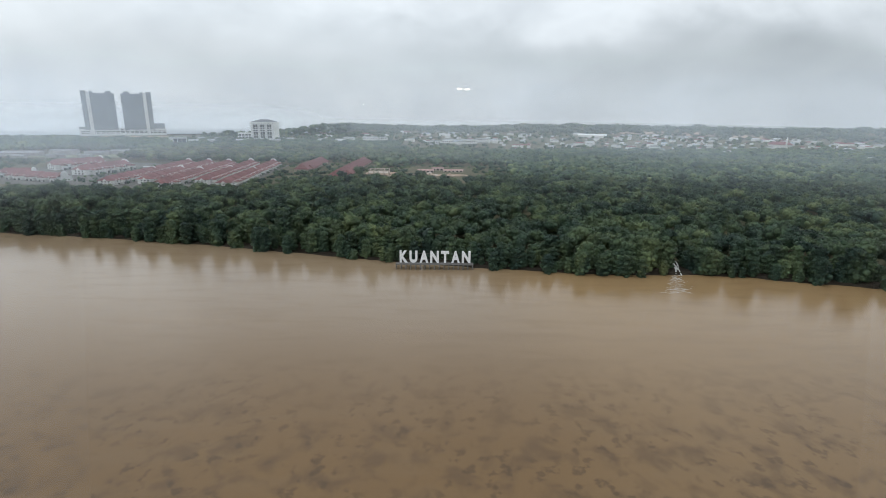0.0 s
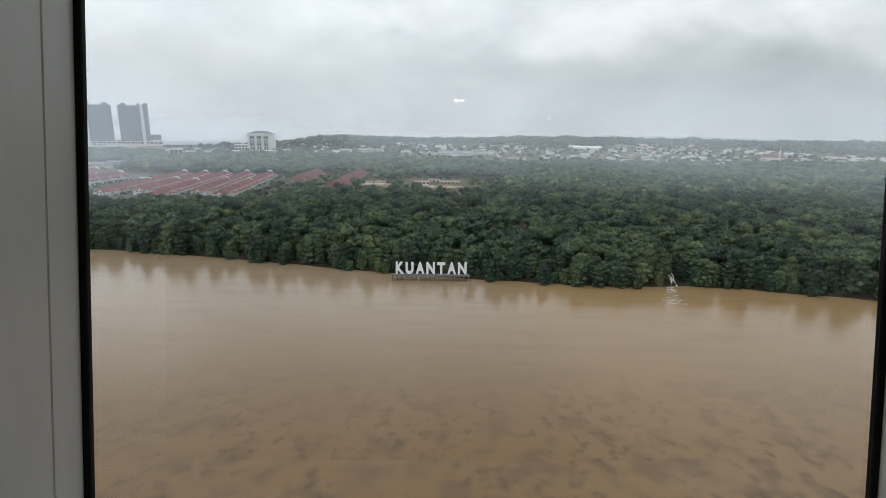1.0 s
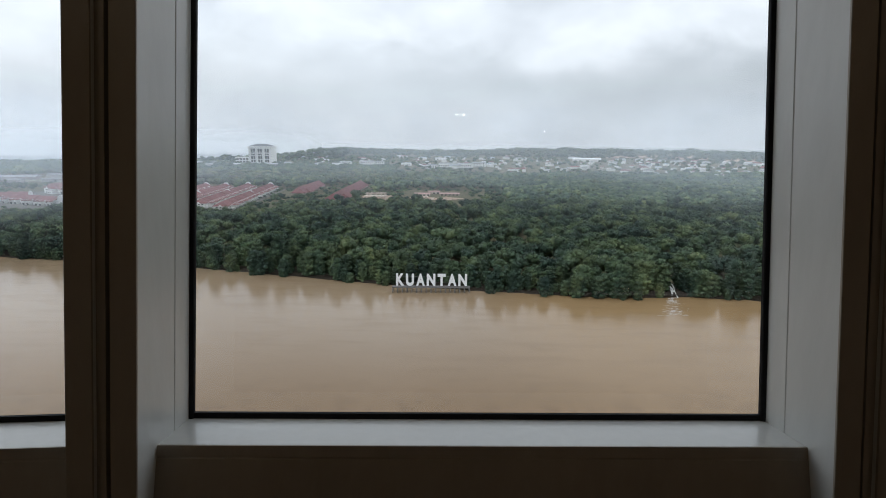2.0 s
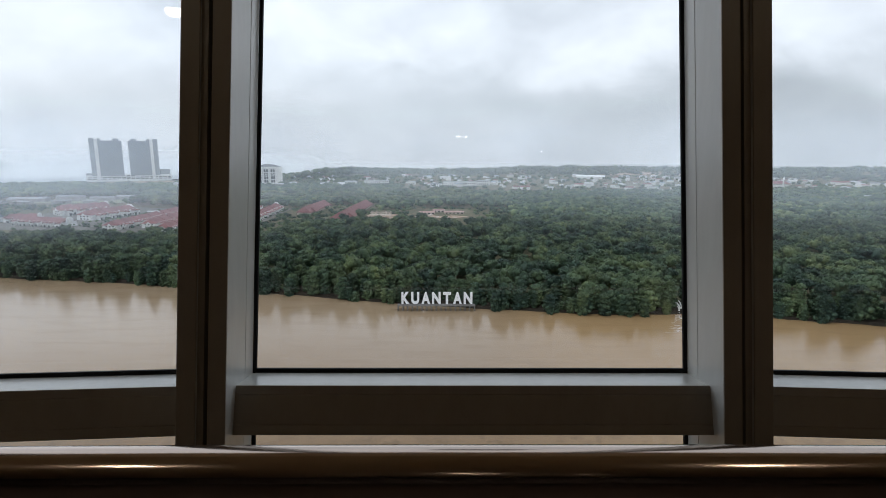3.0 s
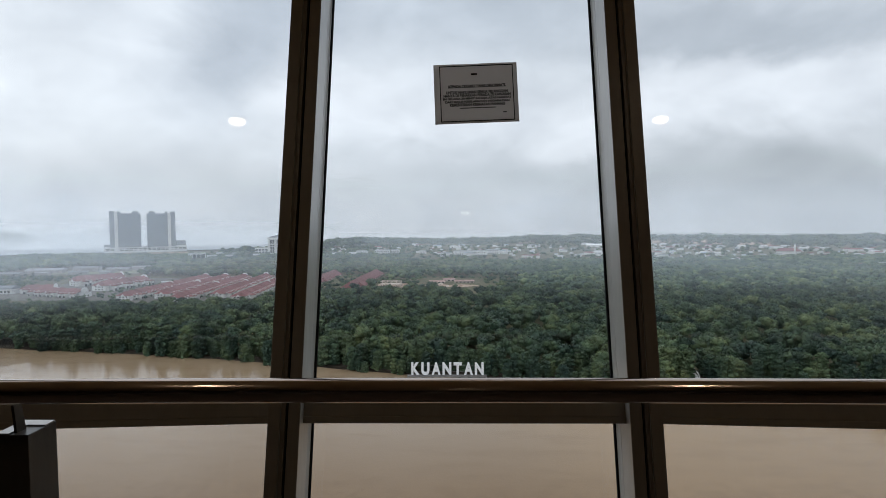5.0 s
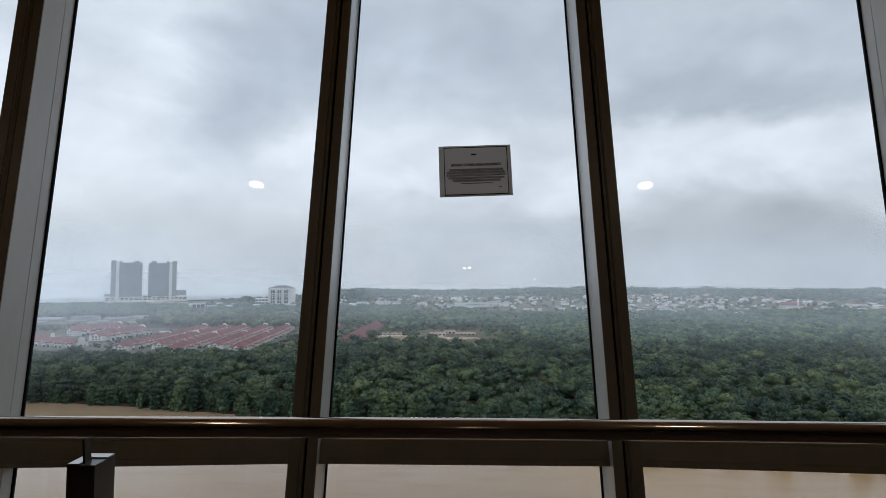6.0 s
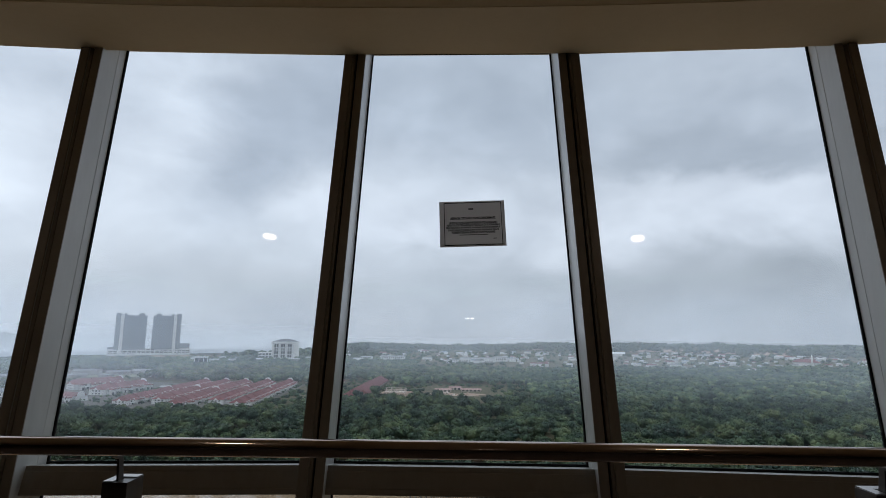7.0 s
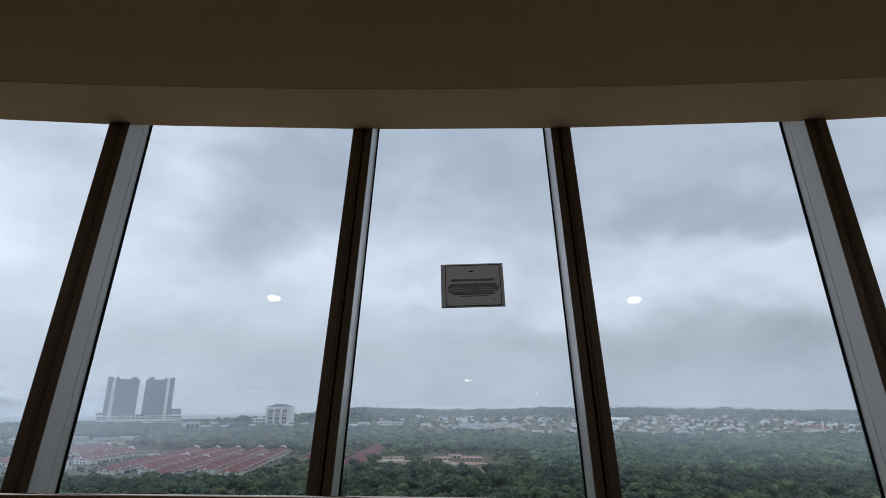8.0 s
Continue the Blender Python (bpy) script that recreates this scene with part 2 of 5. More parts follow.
def water_material():
    m = bpy.data.materials.new("silty_water")
    m.use_nodes = True
    t = m.node_tree
    ln = t.links.new
    p = t.nodes["Principled BSDF"]
    co = node(t, "ShaderNodeTexCoord")
    mp = node(t, "ShaderNodeMapping")
    mp.inputs["Scale"].default_value = (1.0, 1.0, 1.0)
    mp.inputs["Rotation"].default_value = (0, 0, radians(-25))
    ln(co.outputs["Object"], mp.inputs[0])
    wide = node(t, "ShaderNodeTexNoise", Scale=0.006, Detail=4.0, Roughness=0.55)
    ln(mp.outputs[0], wide.inputs["Vector"])
    base = ramp(t, [(0.3, (0.156, 0.084, 0.025)), (0.7, (0.196, 0.108, 0.035))], wide.outputs[0])

    def noise_mask(scale, lo, hi, detail=4.0, warp=0.2, loc=0.0, rough=0.55):
        m2 = node(t, "ShaderNodeMapping")
        m2.inputs["Scale"].default_value = (1.0, 0.95, 1.0)
        m2.inputs["Location"].default_value = (loc, loc, 0)
        ln(co.outputs["Object"], m2.inputs[0])
        n = node(t, "ShaderNodeTexNoise", Scale=scale, Detail=detail, Roughness=rough, Distortion=warp)
        ln(m2.outputs[0], n.inputs["Vector"])
        r = node(t, "ShaderNodeMapRange", interpolation_type="SMOOTHSTEP")
        r.inputs["From Min"].default_value, r.inputs["From Max"].default_value = lo, hi
        ln(n.outputs[0], r.inputs[0])
        return r.outputs[0]

    def times(a, b):
        q = node(t, "ShaderNodeMath", operation="MULTIPLY")
        ln(a, q.inputs[0])
        if isinstance(b, float):
            q.inputs[1].default_value = b
        else:
            ln(b, q.inputs[1])
        return q.outputs[0]

    def blend(col, fac, other):
        mx = node(t, "ShaderNodeMix", data_type="RGBA")
        ln(fac, mx.inputs["Factor"])
        ln(col, mx.inputs[6])
        mx.inputs[7].default_value = (*other, 1)
        return mx.outputs[2]

    # sky sheen put into the colour: paler towards the far bank
    far_sheen = node(t, "ShaderNodeMapRange", interpolation_type="SMOOTHSTEP")
    far_sheen.inputs["From Min"].default_value, far_sheen.inputs["From Max"].default_value = 120.0, 285.0
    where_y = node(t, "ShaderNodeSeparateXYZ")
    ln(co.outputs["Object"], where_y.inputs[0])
    ln(where_y.outputs[1], far_sheen.inputs[0])
    base = blend(base, far_sheen.outputs[0], (0.312, 0.226, 0.146))
    # paler towards the east, more so near the far bank
    east_pale = node(t, "ShaderNodeMapRange", interpolation_type="SMOOTHSTEP")
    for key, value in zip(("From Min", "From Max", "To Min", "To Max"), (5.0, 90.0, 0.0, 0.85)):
        east_pale.inputs[key].default_value = value
    ln(where_y.outputs[0], east_pale.inputs[0])
    base = blend(base, times(east_pale.outputs[0], 0.45), (0.28, 0.170, 0.072))
    base = blend(base, times(east_pale.outputs[0], far_sheen.outputs[0]), (0.335, 0.215, 0.105))
    # long faint streaks of the current
    along = node(t, "ShaderNodeMapping")
    along.inputs["Scale"].default_value = (0.25, 1.0, 1.0)
    along.inputs["Rotation"].default_value = (0, 0, radians(14))
    ln(co.outputs["Object"], along.inputs[0])
    stream = node(t, "ShaderNodeTexNoise", Scale=0.11, Detail=5.0, Roughness=0.6, Distortion=0.4)
    ln(along.outputs[0], stream.inputs["Vector"])
    faint = node(t, "ShaderNodeMapRange", interpolation_type="SMOOTHSTEP")
    for key, value in zip(("From Min", "From Max", "To Min", "To Max"), (0.45, 0.72, 0.0, 0.28)):
        faint.inputs[key].default_value = value
    ln(stream.outputs[0], faint.inputs[0])
    base = blend(base, faint.outputs[0], (0.19, 0.118, 0.052))
    # boils of darker silt coming up over the shoal: broad faint patches with small dark blots in them
    pos = node(t, "ShaderNodeSeparateXYZ")
    ln(co.outputs["Object"], pos.inputs[0])
    shoal = node(t, "ShaderNodeMapRange", interpolation_type="SMOOTHSTEP")
    for key, value in zip(("From Min", "From Max", "To Min", "To Max"), (105.0, 205.0, 1.0, 0.0)):
        shoal.inputs[key].default_value = value
    ln(pos.outputs[1], shoal.inputs[0])
    patch = noise_mask(0.10, 0.46, 0.66, 6.0, 0.3, 3.1)
    blot = times(noise_mask(0.23, 0.53, 0.64, 4.0, 0.0, 0.0, 0.55), noise_mask(0.045, 0.34, 0.56, 2.0, 0.0, 8.0))
    col = blend(base, times(times(patch, shoal.outputs[0]), 0.75), (0.108, 0.058, 0.019))
    col = blend(col, times(times(blot, shoal.outputs[0]), 0.6), (0.066, 0.034, 0.009))
    # out at sea the silt is gone, and haze is put into the pale grey
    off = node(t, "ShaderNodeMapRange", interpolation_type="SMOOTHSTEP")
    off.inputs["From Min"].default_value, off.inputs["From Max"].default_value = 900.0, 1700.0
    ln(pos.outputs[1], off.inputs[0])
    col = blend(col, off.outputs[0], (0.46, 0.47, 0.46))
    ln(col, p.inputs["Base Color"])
    p.inputs["Roughness"].default_value = 0.12
    p.inputs["IOR"].default_value = 1.54
    rip = node(t, "ShaderNodeTexNoise", Scale=0.55, Detail=5.0, Roughness=0.62)
    ln(mp.outputs[0], rip.inputs["Vector"])
    calm = node(t, "ShaderNodeMapRange")
    for key, value in zip(("From Min", "From Max", "To Min", "To Max"), (300.0, 900.0, 0.30, 0.0)):
        calm.inputs[key].default_value = value
    ln(pos.outputs[1], calm.inputs[0])
    b = node(t, "ShaderNodeBump", Distance=0.30)
    ln(calm.outputs[0], b.inputs["Strength"])
    ln(rip.outputs[0], b.inputs["Height"])
    ln(b.outputs[0], p.inputs["Normal"])
    return m


def leaf_material():
    """Foliage whose green drifts over the forest, from crown to crown and from spray to spray."""
    m = bpy.data.materials.new("mangrove_leaves")
    m.use_nodes = True
    t = m.node_tree
    ln = t.links.new
    p = t.nodes["Principled BSDF"]
    geo = node(t, "ShaderNodeNewGeometry")
    flat = node(t, "ShaderNodeMapping")
    flat.inputs["Scale"].default_value = (1, 1, 0.5)
    ln(geo.outputs["Position"], flat.inputs[0])
    total = None
    for scale, weight in ((0.011, 0.30), (0.055, 0.72), (0.35, 0.14)):
        n = node(t, "ShaderNodeTexNoise", Scale=scale, Detail=2.0, Roughness=0.5)
        ln(flat.outputs[0], n.inputs["Vector"])
        q = node(t, "ShaderNodeMath", operation="MULTIPLY_ADD")
        q.inputs[1].default_value = weight
        q.inputs[2].default_value = -0.08 if total is None else 0.0
        ln(n.outputs[0], q.inputs[0])
        if total is not None:
            ln(total, q.inputs[2])
        total = q.outputs[0]
    col = ramp(t, [(0.36, (0.021, 0.044, 0.033)), (0.45, (0.040, 0.072, 0.044)), (0.55, (0.078, 0.117, 0.058)), (0.69, (0.164, 0.199, 0.085))], total)
    val = node(t, "ShaderNodeMapRange")
    val.inputs["To Min"].default_value, val.inputs["To Max"].default_value = 0.80, 1.20
    ln(geo.outputs["Random Per Island"], val.inputs[0])
    one = node(t, "ShaderNodeMapRange")
    one.inputs["To Min"].default_value, one.inputs["To Max"].default_value = 0.75, 1.25
    ln(node(t, "ShaderNodeObjectInfo").outputs["Random"], one.inputs[0])
    both = node(t, "ShaderNodeMath", operation="MULTIPLY")
    ln(val.outputs[0], both.inputs[0])
    ln(one.outputs[0], both.inputs[1])
    hsv = node(t, "ShaderNodeHueSaturation")
    ln(both.outputs[0], hsv.inputs["Value"])
    ln(col, hsv.inputs["Color"])
    ln(hsv.outputs[0], p.inputs["Base Color"])
    p.inputs["Roughness"].default_value = 0.6
    p.inputs["Specular IOR Level"].default_value = 0.3
    return m


ALU = surface("bronze_grey_aluminium", (0.54, 0.54, 0.515), (0.61, 0.61, 0.585), scale=3, rough=0.24, bump=0.012, metal=0.0, fine=14, stretch=(1, 1, 0.25), rough_var=0.06)
BRONZE = surface("dark_bronze_tone", (0.262, 0.224, 0.180), (0.325, 0.280, 0.226), scale=3, rough=0.38, bump=0.015, fine=14, stretch=(1, 1, 0.25), rough_var=0.06)
RUBBER = surface("black_gasket_rubber", (0.006, 0.006, 0.007), (0.012, 0.012, 0.013), scale=20, rough=0.7, bump=0.1, spec=0.2)
GLASS = glass_material()
CLEARGLASS = clear_material()
RAILBRONZE = surface("polished_bronze_steel", (0.49, 0.395, 0.335), (0.57, 0.465, 0.40), scale=3, rough=0.14, bump=0.003, metal=1.0, fine=18, stretch=(0.08, 1, 1), rough_var=0.03)
POSTMETAL = surface("dark_bronze_metal", (0.055, 0.045, 0.036), (0.085, 0.07, 0.056), scale=4, rough=0.30, bump=0.01, fine=16, stretch=(1, 1, 0.2), rough_var=0.06, spec=0.6)
STEEL = surface("brushed_steel", (0.42, 0.40, 0.38), (0.55, 0.53, 0.50), scale=4, rough=0.33, bump=0.02, metal=1.0, fine=20, stretch=(1, 1, 0.1))
PLASTER = surface("cream_plaster", (0.55, 0.44, 0.275), (0.61, 0.495, 0.32), scale=1.2, rough=0.85, bump=0.05, fine=25, dist=0.004)
# ceiling plaster again, lightened in colour for the window light on the bulkhead
LITPLASTER = surface("window_lit_plaster", (0.74, 0.61, 0.41), (0.80, 0.67, 0.47), scale=1.2, rough=0.85, bump=0.05, fine=25, dist=0.004)
WALLBROWN = surface("dark_brown_panel", (0.075, 0.050, 0.034), (0.11, 0.075, 0.05), scale=1.0, rough=0.6, bump=0.05, fine=12, stretch=(1, 1, 0.2))
CARPET = surface("brown_carpet", (0.055, 0.036, 0.024), (0.085, 0.055, 0.038), scale=2.5, rough=0.95, bump=0.4, fine=40, dist=0.01)
INK = surface("black_ink", (0.012, 0.012, 0.012), (0.02, 0.02, 0.02), scale=30, rough=0.7, bump=0)
LAMP = glow("warm_lamp", (1.0, 0.84, 0.62), 32.0)
WATER = water_material()
SOIL = surface("grass_and_soil", (0.075, 0.085, 0.04), (0.14, 0.12, 0.07), scale=0.012, rough=0.95, bump=0.3, fine=14, dist=0.3, stain=(0.20, 0.15, 0.10))
MUD = surface("bare_red_earth", (0.34, 0.23, 0.16), (0.46, 0.35, 0.27), scale=0.05, rough=0.95, bump=0.3, fine=10, dist=0.2)
LEAF = leaf_material()
SHADEDMUD = surface("shaded_wet_mud", (0.018, 0.015, 0.011), (0.036, 0.029, 0.021), scale=0.3, spec=0.15, rough=0.9, bump=0.3, fine=8, dist=0.1)
CREEKWHITE = surface("creek_white", (0.55, 0.55, 0.53), (0.80, 0.80, 0.79), scale=0.8, rough=0.5, bump=0.2, fine=6)
ASPHALT = surface("worn_asphalt", (0.10, 0.095, 0.08), (0.20, 0.19, 0.165), scale=0.08, rough=0.9, bump=0.1, fine=10)
EARTHWALL = surface("pale_buff_concrete", (0.46, 0.38, 0.31), (0.58, 0.50, 0.43), scale=0.1, rough=0.9, bump=0.1, fine=10)
PINKROOF = surface("faded_pink_roof", (0.36, 0.22, 0.19), (0.48, 0.33, 0.29), scale=0.15, rough=0.8, bump=0.1, objrand=0.15)
PALEROOF = surface("pale_metal_roof", (0.46, 0.46, 0.46), (0.62, 0.62, 0.61), scale=0.1, rough=0.6, bump=0.05, objrand=0.15)
BARK = surface("grey_bark", (0.16, 0.14, 0.11), (0.26, 0.23, 0.19), scale=1.5, rough=0.9, bump=0.4, fine=8)
CONCRETE = surface("weathered_concrete", (0.30, 0.29, 0.27), (0.42, 0.41, 0.39), scale=0.08, rough=0.85, bump=0.1, fine=12, stain=(0.2, 0.19, 0.18))
WHITE = surface("white_painted_wall", (0.70, 0.69, 0.66), (0.80, 0.79, 0.77), scale=0.15, rough=0.75, bump=0.05, fine=12, stain=(0.5, 0.48, 0.44))
SIGNWHITE = surface("white_painted_steel", (0.78, 0.79, 0.80), (0.84, 0.85, 0.86), scale=0.6, rough=0.5, bump=0.02, fine=8)
GREYWALL = surface("grey_facade_panels", (0.21, 0.225, 0.245), (0.26, 0.275, 0.295), scale=0.02, rough=0.7, bump=0.02, fine=30)
TILE = surface("red_clay_tiles", (0.165, 0.066, 0.065), (0.26, 0.110, 0.106), scale=0.12, rough=0.8, bump=0.3, fine=14, dist=0.1, objrand=0.15, stain=(0.20, 0.10, 0.09))
ZINC = surface("zinc_roof_sheet", (0.24, 0.25, 0.25), (0.36, 0.37, 0.37), scale=0.2, rough=0.75, bump=0.1, fine=10, objrand=0.2)
SLATE = surface("dark_slate_roof", (0.085, 0.09, 0.10), (0.13, 0.135, 0.145), scale=0.2, rough=0.7, bump=0.1, fine=10)
PALEGRASS = surface("worn_pale_grass", (0.20, 0.22, 0.14), (0.30, 0.30, 0.21), scale=0.03, rough=0.95, bump=0.2, fine=12, dist=0.1)
WINDOW = surface("dark_window_glass", (0.03, 0.035, 0.04), (0.06, 0.065, 0.07), scale=0.4, rough=0.15, bump=0.0)


# ---------------------------------------------------------------- building tools
def box(bm, x0, x1, y0, y1, z0, z1):
    v = [bm.verts.new((x, y, z)) for z in (z0, z1) for x, y in ((x0, y0), (x1, y0), (x1, y1), (x0, y1))]
    for f in ((3, 2, 1, 0), (4, 5, 6, 7), (0, 1, 5, 4), (1, 2, 6, 5), (2, 3, 7, 6), (3, 0, 4, 7)):
        bm.faces.new([v[i] for i in f])
    return v


def loft(bm, rings, cap=True):
    """Closed rings of equal length, joined one after another."""
    rows = [[bm.verts.new(p) for p in ring] for ring in rings]
    n = len(rows[0])
    for a, b in zip(rows, rows[1:]):
        for i in range(n):
            bm.faces.new((a[i], a[(i + 1) % n], b[(i + 1) % n], b[i]))
    if cap:
        bm.faces.new(list(reversed(rows[0])))
        bm.faces.new(rows[-1])
    return rows


def finish(name, bm, material, smooth=False, bevel=0.0):
    bmesh.ops.recalc_face_normals(bm, faces=bm.faces)
    if bevel:
        bmesh.ops.bevel(bm, geom=[e for e in bm.edges if e.is_manifold and e.calc_face_angle(0) > 0.6], offset=bevel, segments=2, affect="EDGES", profile=0.6)
    me = bpy.data.meshes.new(name)
    bm.to_mesh(me)
    bm.free()
    if smooth:
        me.polygons.foreach_set("use_smooth", [True] * len(me.polygons))
    me.materials.append(material)
    return me


def thing(name, bm, material, label="", category="", group="", kind="", smooth=False, bevel=0.0, at=None):
    ob = new(name, finish(name, bm, material, smooth, bevel))
    if at is not None:
        ob.matrix_basis = at
    return tagged(ob, label, category, group, kind)


def part(name, bm, material, parent, label="", smooth=False, bevel=0.0):
    ob = new(name, bm if isinstance(bm, bpy.types.Mesh) else finish(name, bm, material, smooth, bevel))
    ob.parent = parent
    return tagged(ob, label)


def group_of(name, label="", category="", group="", kind="", at=None):
    ob = new(name)
    if at is not None:
        ob.matrix_basis = at
    return tagged(ob, label, category, group, kind)


def from_arrays(name, verts, faces, material, normals=None):
    me = bpy.data.meshes.new(name)
    k = faces.shape[1]
    me.vertices.add(len(verts))
    me.vertices.foreach_set("co", verts.astype(np.float32).ravel())
    me.loops.add(faces.size)
    me.loops.foreach_set("vertex_index", faces.astype(np.int32).ravel())
    me.polygons.add(len(faces))
    me.polygons.foreach_set("loop_start", np.arange(0, faces.size, k, dtype=np.int32))
    me.update(calc_edges=True)
    me.validate()
    me.materials.append(material)
    if normals is not None:
        me.polygons.foreach_set("use_smooth", [True] * len(me.polygons))
        me.normals_split_custom_set_from_vertices(normals / (np.linalg.norm(normals, axis=1, keepdims=True) + 1e-9))
    return me


# ---------------------------------------------------------------- the leaning window wall
# each mullion: axis at eye level, drift of the axis per metre of height, glass line and lean
MULLIONS = [(-3.92, -0.060, -0.45, 0.130), (-2.80, -0.040, -0.235, 0.138), (-1.673, -0.020, -0.076, 0.142), (-0.535, 0.029, 0.0, 0.148),
            (0.535, -0.029, 0.0, 0.148), (1.680, 0.020, -0.068, 0.142), (2.80, 0.040, -0.235, 0.138), (3.92, 0.060, -0.45, 0.130)]
LOW, TOP = -1.36, 1.40      # foot and head of the glazing, from eye level


def rail_point(x):
    return -0.790 - 0.0115 * x * x


def on_glass(i, z, off=0.0, v=0.0):
    """A point beside mullion i: off along the wall, v into the room."""
    x0, k, y0, lean = MULLIONS[i]
    turn = -0.040 * x0
    return Vector((x0 + k * z + off - v * turn, y0 + lean * z + v + turn * off, EYE + z))


def prism(bm, i, section, z0, z1):
    loft(bm, [[on_glass(i, z, u, v) for u, v in section] for z in (z0, z1)])


def build_mullion(i):
    root = group_of("mullion", "grey bronze aluminium window mullion with a dark centre joint", "mullion", "window mullions", "structure")
    m = 1 if MULLIONS[i][0] > 0 else -1

    def profile(name, points, material, bevel=0.0):
        bm = bmesh.new()
        prism(bm, i, [(m * u, v) for u, v in points], LOW, TOP)
        part(name, bm, material, root, bevel=bevel)

    # two halves with a bead groove in each flank; a black slot and a recessed strip between them
    flank = [(0.0485, -0.1825), (0.0475, -0.150), (0.0467, -0.0700), (0.0452, -0.0685), (0.0452, -0.0670), (0.0465, -0.0655), (0.0458, -0.014)]
    profile("profile", [(-0.0130, -0.014), (-0.0130, -0.1825)] + [(-u, v) for u, v in flank], ALU)
    profile("profile", [(0.0120, -0.014), (0.0120, -0.1825)] + flank, ALU)
    # front covers are darker and browner than the flanks
    profile("front_cover", [(-0.0130, -0.1827), (-0.0130, -0.1865), (-0.0480, -0.1865), (-0.0487, -0.1858), (-0.0487, -0.1827)], BRONZE)
    profile("front_cover", [(0.0120, -0.1827), (0.0120, -0.1865), (0.0480, -0.1865), (0.0487, -0.1858), (0.0487, -0.1827)], BRONZE)
    profile("slot_gasket", [(-0.0129, -0.160), (-0.0012, -0.160), (-0.0012, -0.016), (-0.0129, -0.016)], RUBBER)
    profile("recessed_strip", [(-0.0010, -0.176), (0.0119, -0.176), (0.0119, -0.016), (-0.0010, -0.016)], BRONZE)
    for q in (-1, 1):
        profile("gasket", [(q * 0.0463, -0.015), (q * 0.0520, -0.013), (q * 0.0535, -0.011), (q * 0.0535, -0.0045), (q * 0.0463, -0.0045)], RUBBER)
    bm = bmesh.new()
    prism(bm, i, [(-0.024, 0.0045), (0.024, 0.0045), (0.020, 0.012), (-0.020, 0.012)], LOW, TOP)
    part("outer_cap", bm, RUBBER, root)
    return root


def build_window(i, number):
    """The bay between mullions i and i + 1."""
    root = group_of("window_%d" % number, "tall clear window pane leaning outwards, in grey bronze aluminium", "window", "leaning windows", "structure")

    def strip(z0, z1, v0, v1, u=0.05):
        bm = bmesh.new()
        loft(bm, [[on_glass(a, z, o, v) for z, v in ((z0, v0), (z1, v0), (z1, v1), (z0, v1))] for a, o in ((i, u), (i + 1, -u))])
        return bm

    for z0, z1 in ((LOW + 0.05, -0.6295), (-0.5325, TOP - 0.02)):
        pane = part("pane", strip(z0, z1, -0.004, 0.004, 0.04), GLASS, root)
        pane.visible_shadow = False
        pane.data.materials.append(CLEARGLASS)
        for f in pane.data.polygons:
            f.material_index = 0 if f.normal.y < -0.8 else 1
    part("gasket", strip(-0.533, -0.5215, -0.010, -0.0045), RUBBER, root)
    part("gasket", strip(-0.6385, -0.6295, -0.010, -0.0045), RUBBER, root)
    part("gasket", strip(TOP - 0.030, TOP - 0.022, -0.010, -0.0045), RUBBER, root)
    # transom: a box that leans with the wall, with two fine reveals in its face
    bm = bmesh.new()
    prof = [(-0.5320, -0.004), (-0.5108, -0.1222), (-0.6064, -0.1370), (-0.6290, -0.004)]
    loft(bm, [[on_glass(a, z, o, v) for z, v in prof] for a, o in ((i, 0.030), (i + 1, -0.030))])
    transom = part("transom", bm, ALU, root)
    bm = bmesh.new()
    prof = [(-0.5105, -0.1224), (-0.5104, -0.1250), (-0.5265, -0.1275), (-0.5275, -0.1255), (-0.5295, -0.1280), (-0.5855, -0.1367), (-0.5865, -0.1347),
            (-0.5885, -0.1372), (-0.6067, -0.1400), (-0.6068, -0.1372)]
    loft(bm, [[on_glass(a, z, o, v) for z, v in prof] for a, o in ((i, 0.030), (i + 1, -0.030))])
    part("front_cover", bm, BRONZE, transom, "dark bronze cover strip with two reveals")
    bm = bmesh.new()
    loft(bm, [[on_glass(a, z, o, v) for z, v in ((LOW, -0.006), (LOW, -0.10), (LOW + 0.06, -0.10), (LOW + 0.06, -0.006))] for a, o in ((i, 0.030), (i + 1, -0.030))])
    part("bottom_rail", bm, ALU, root)
    return root


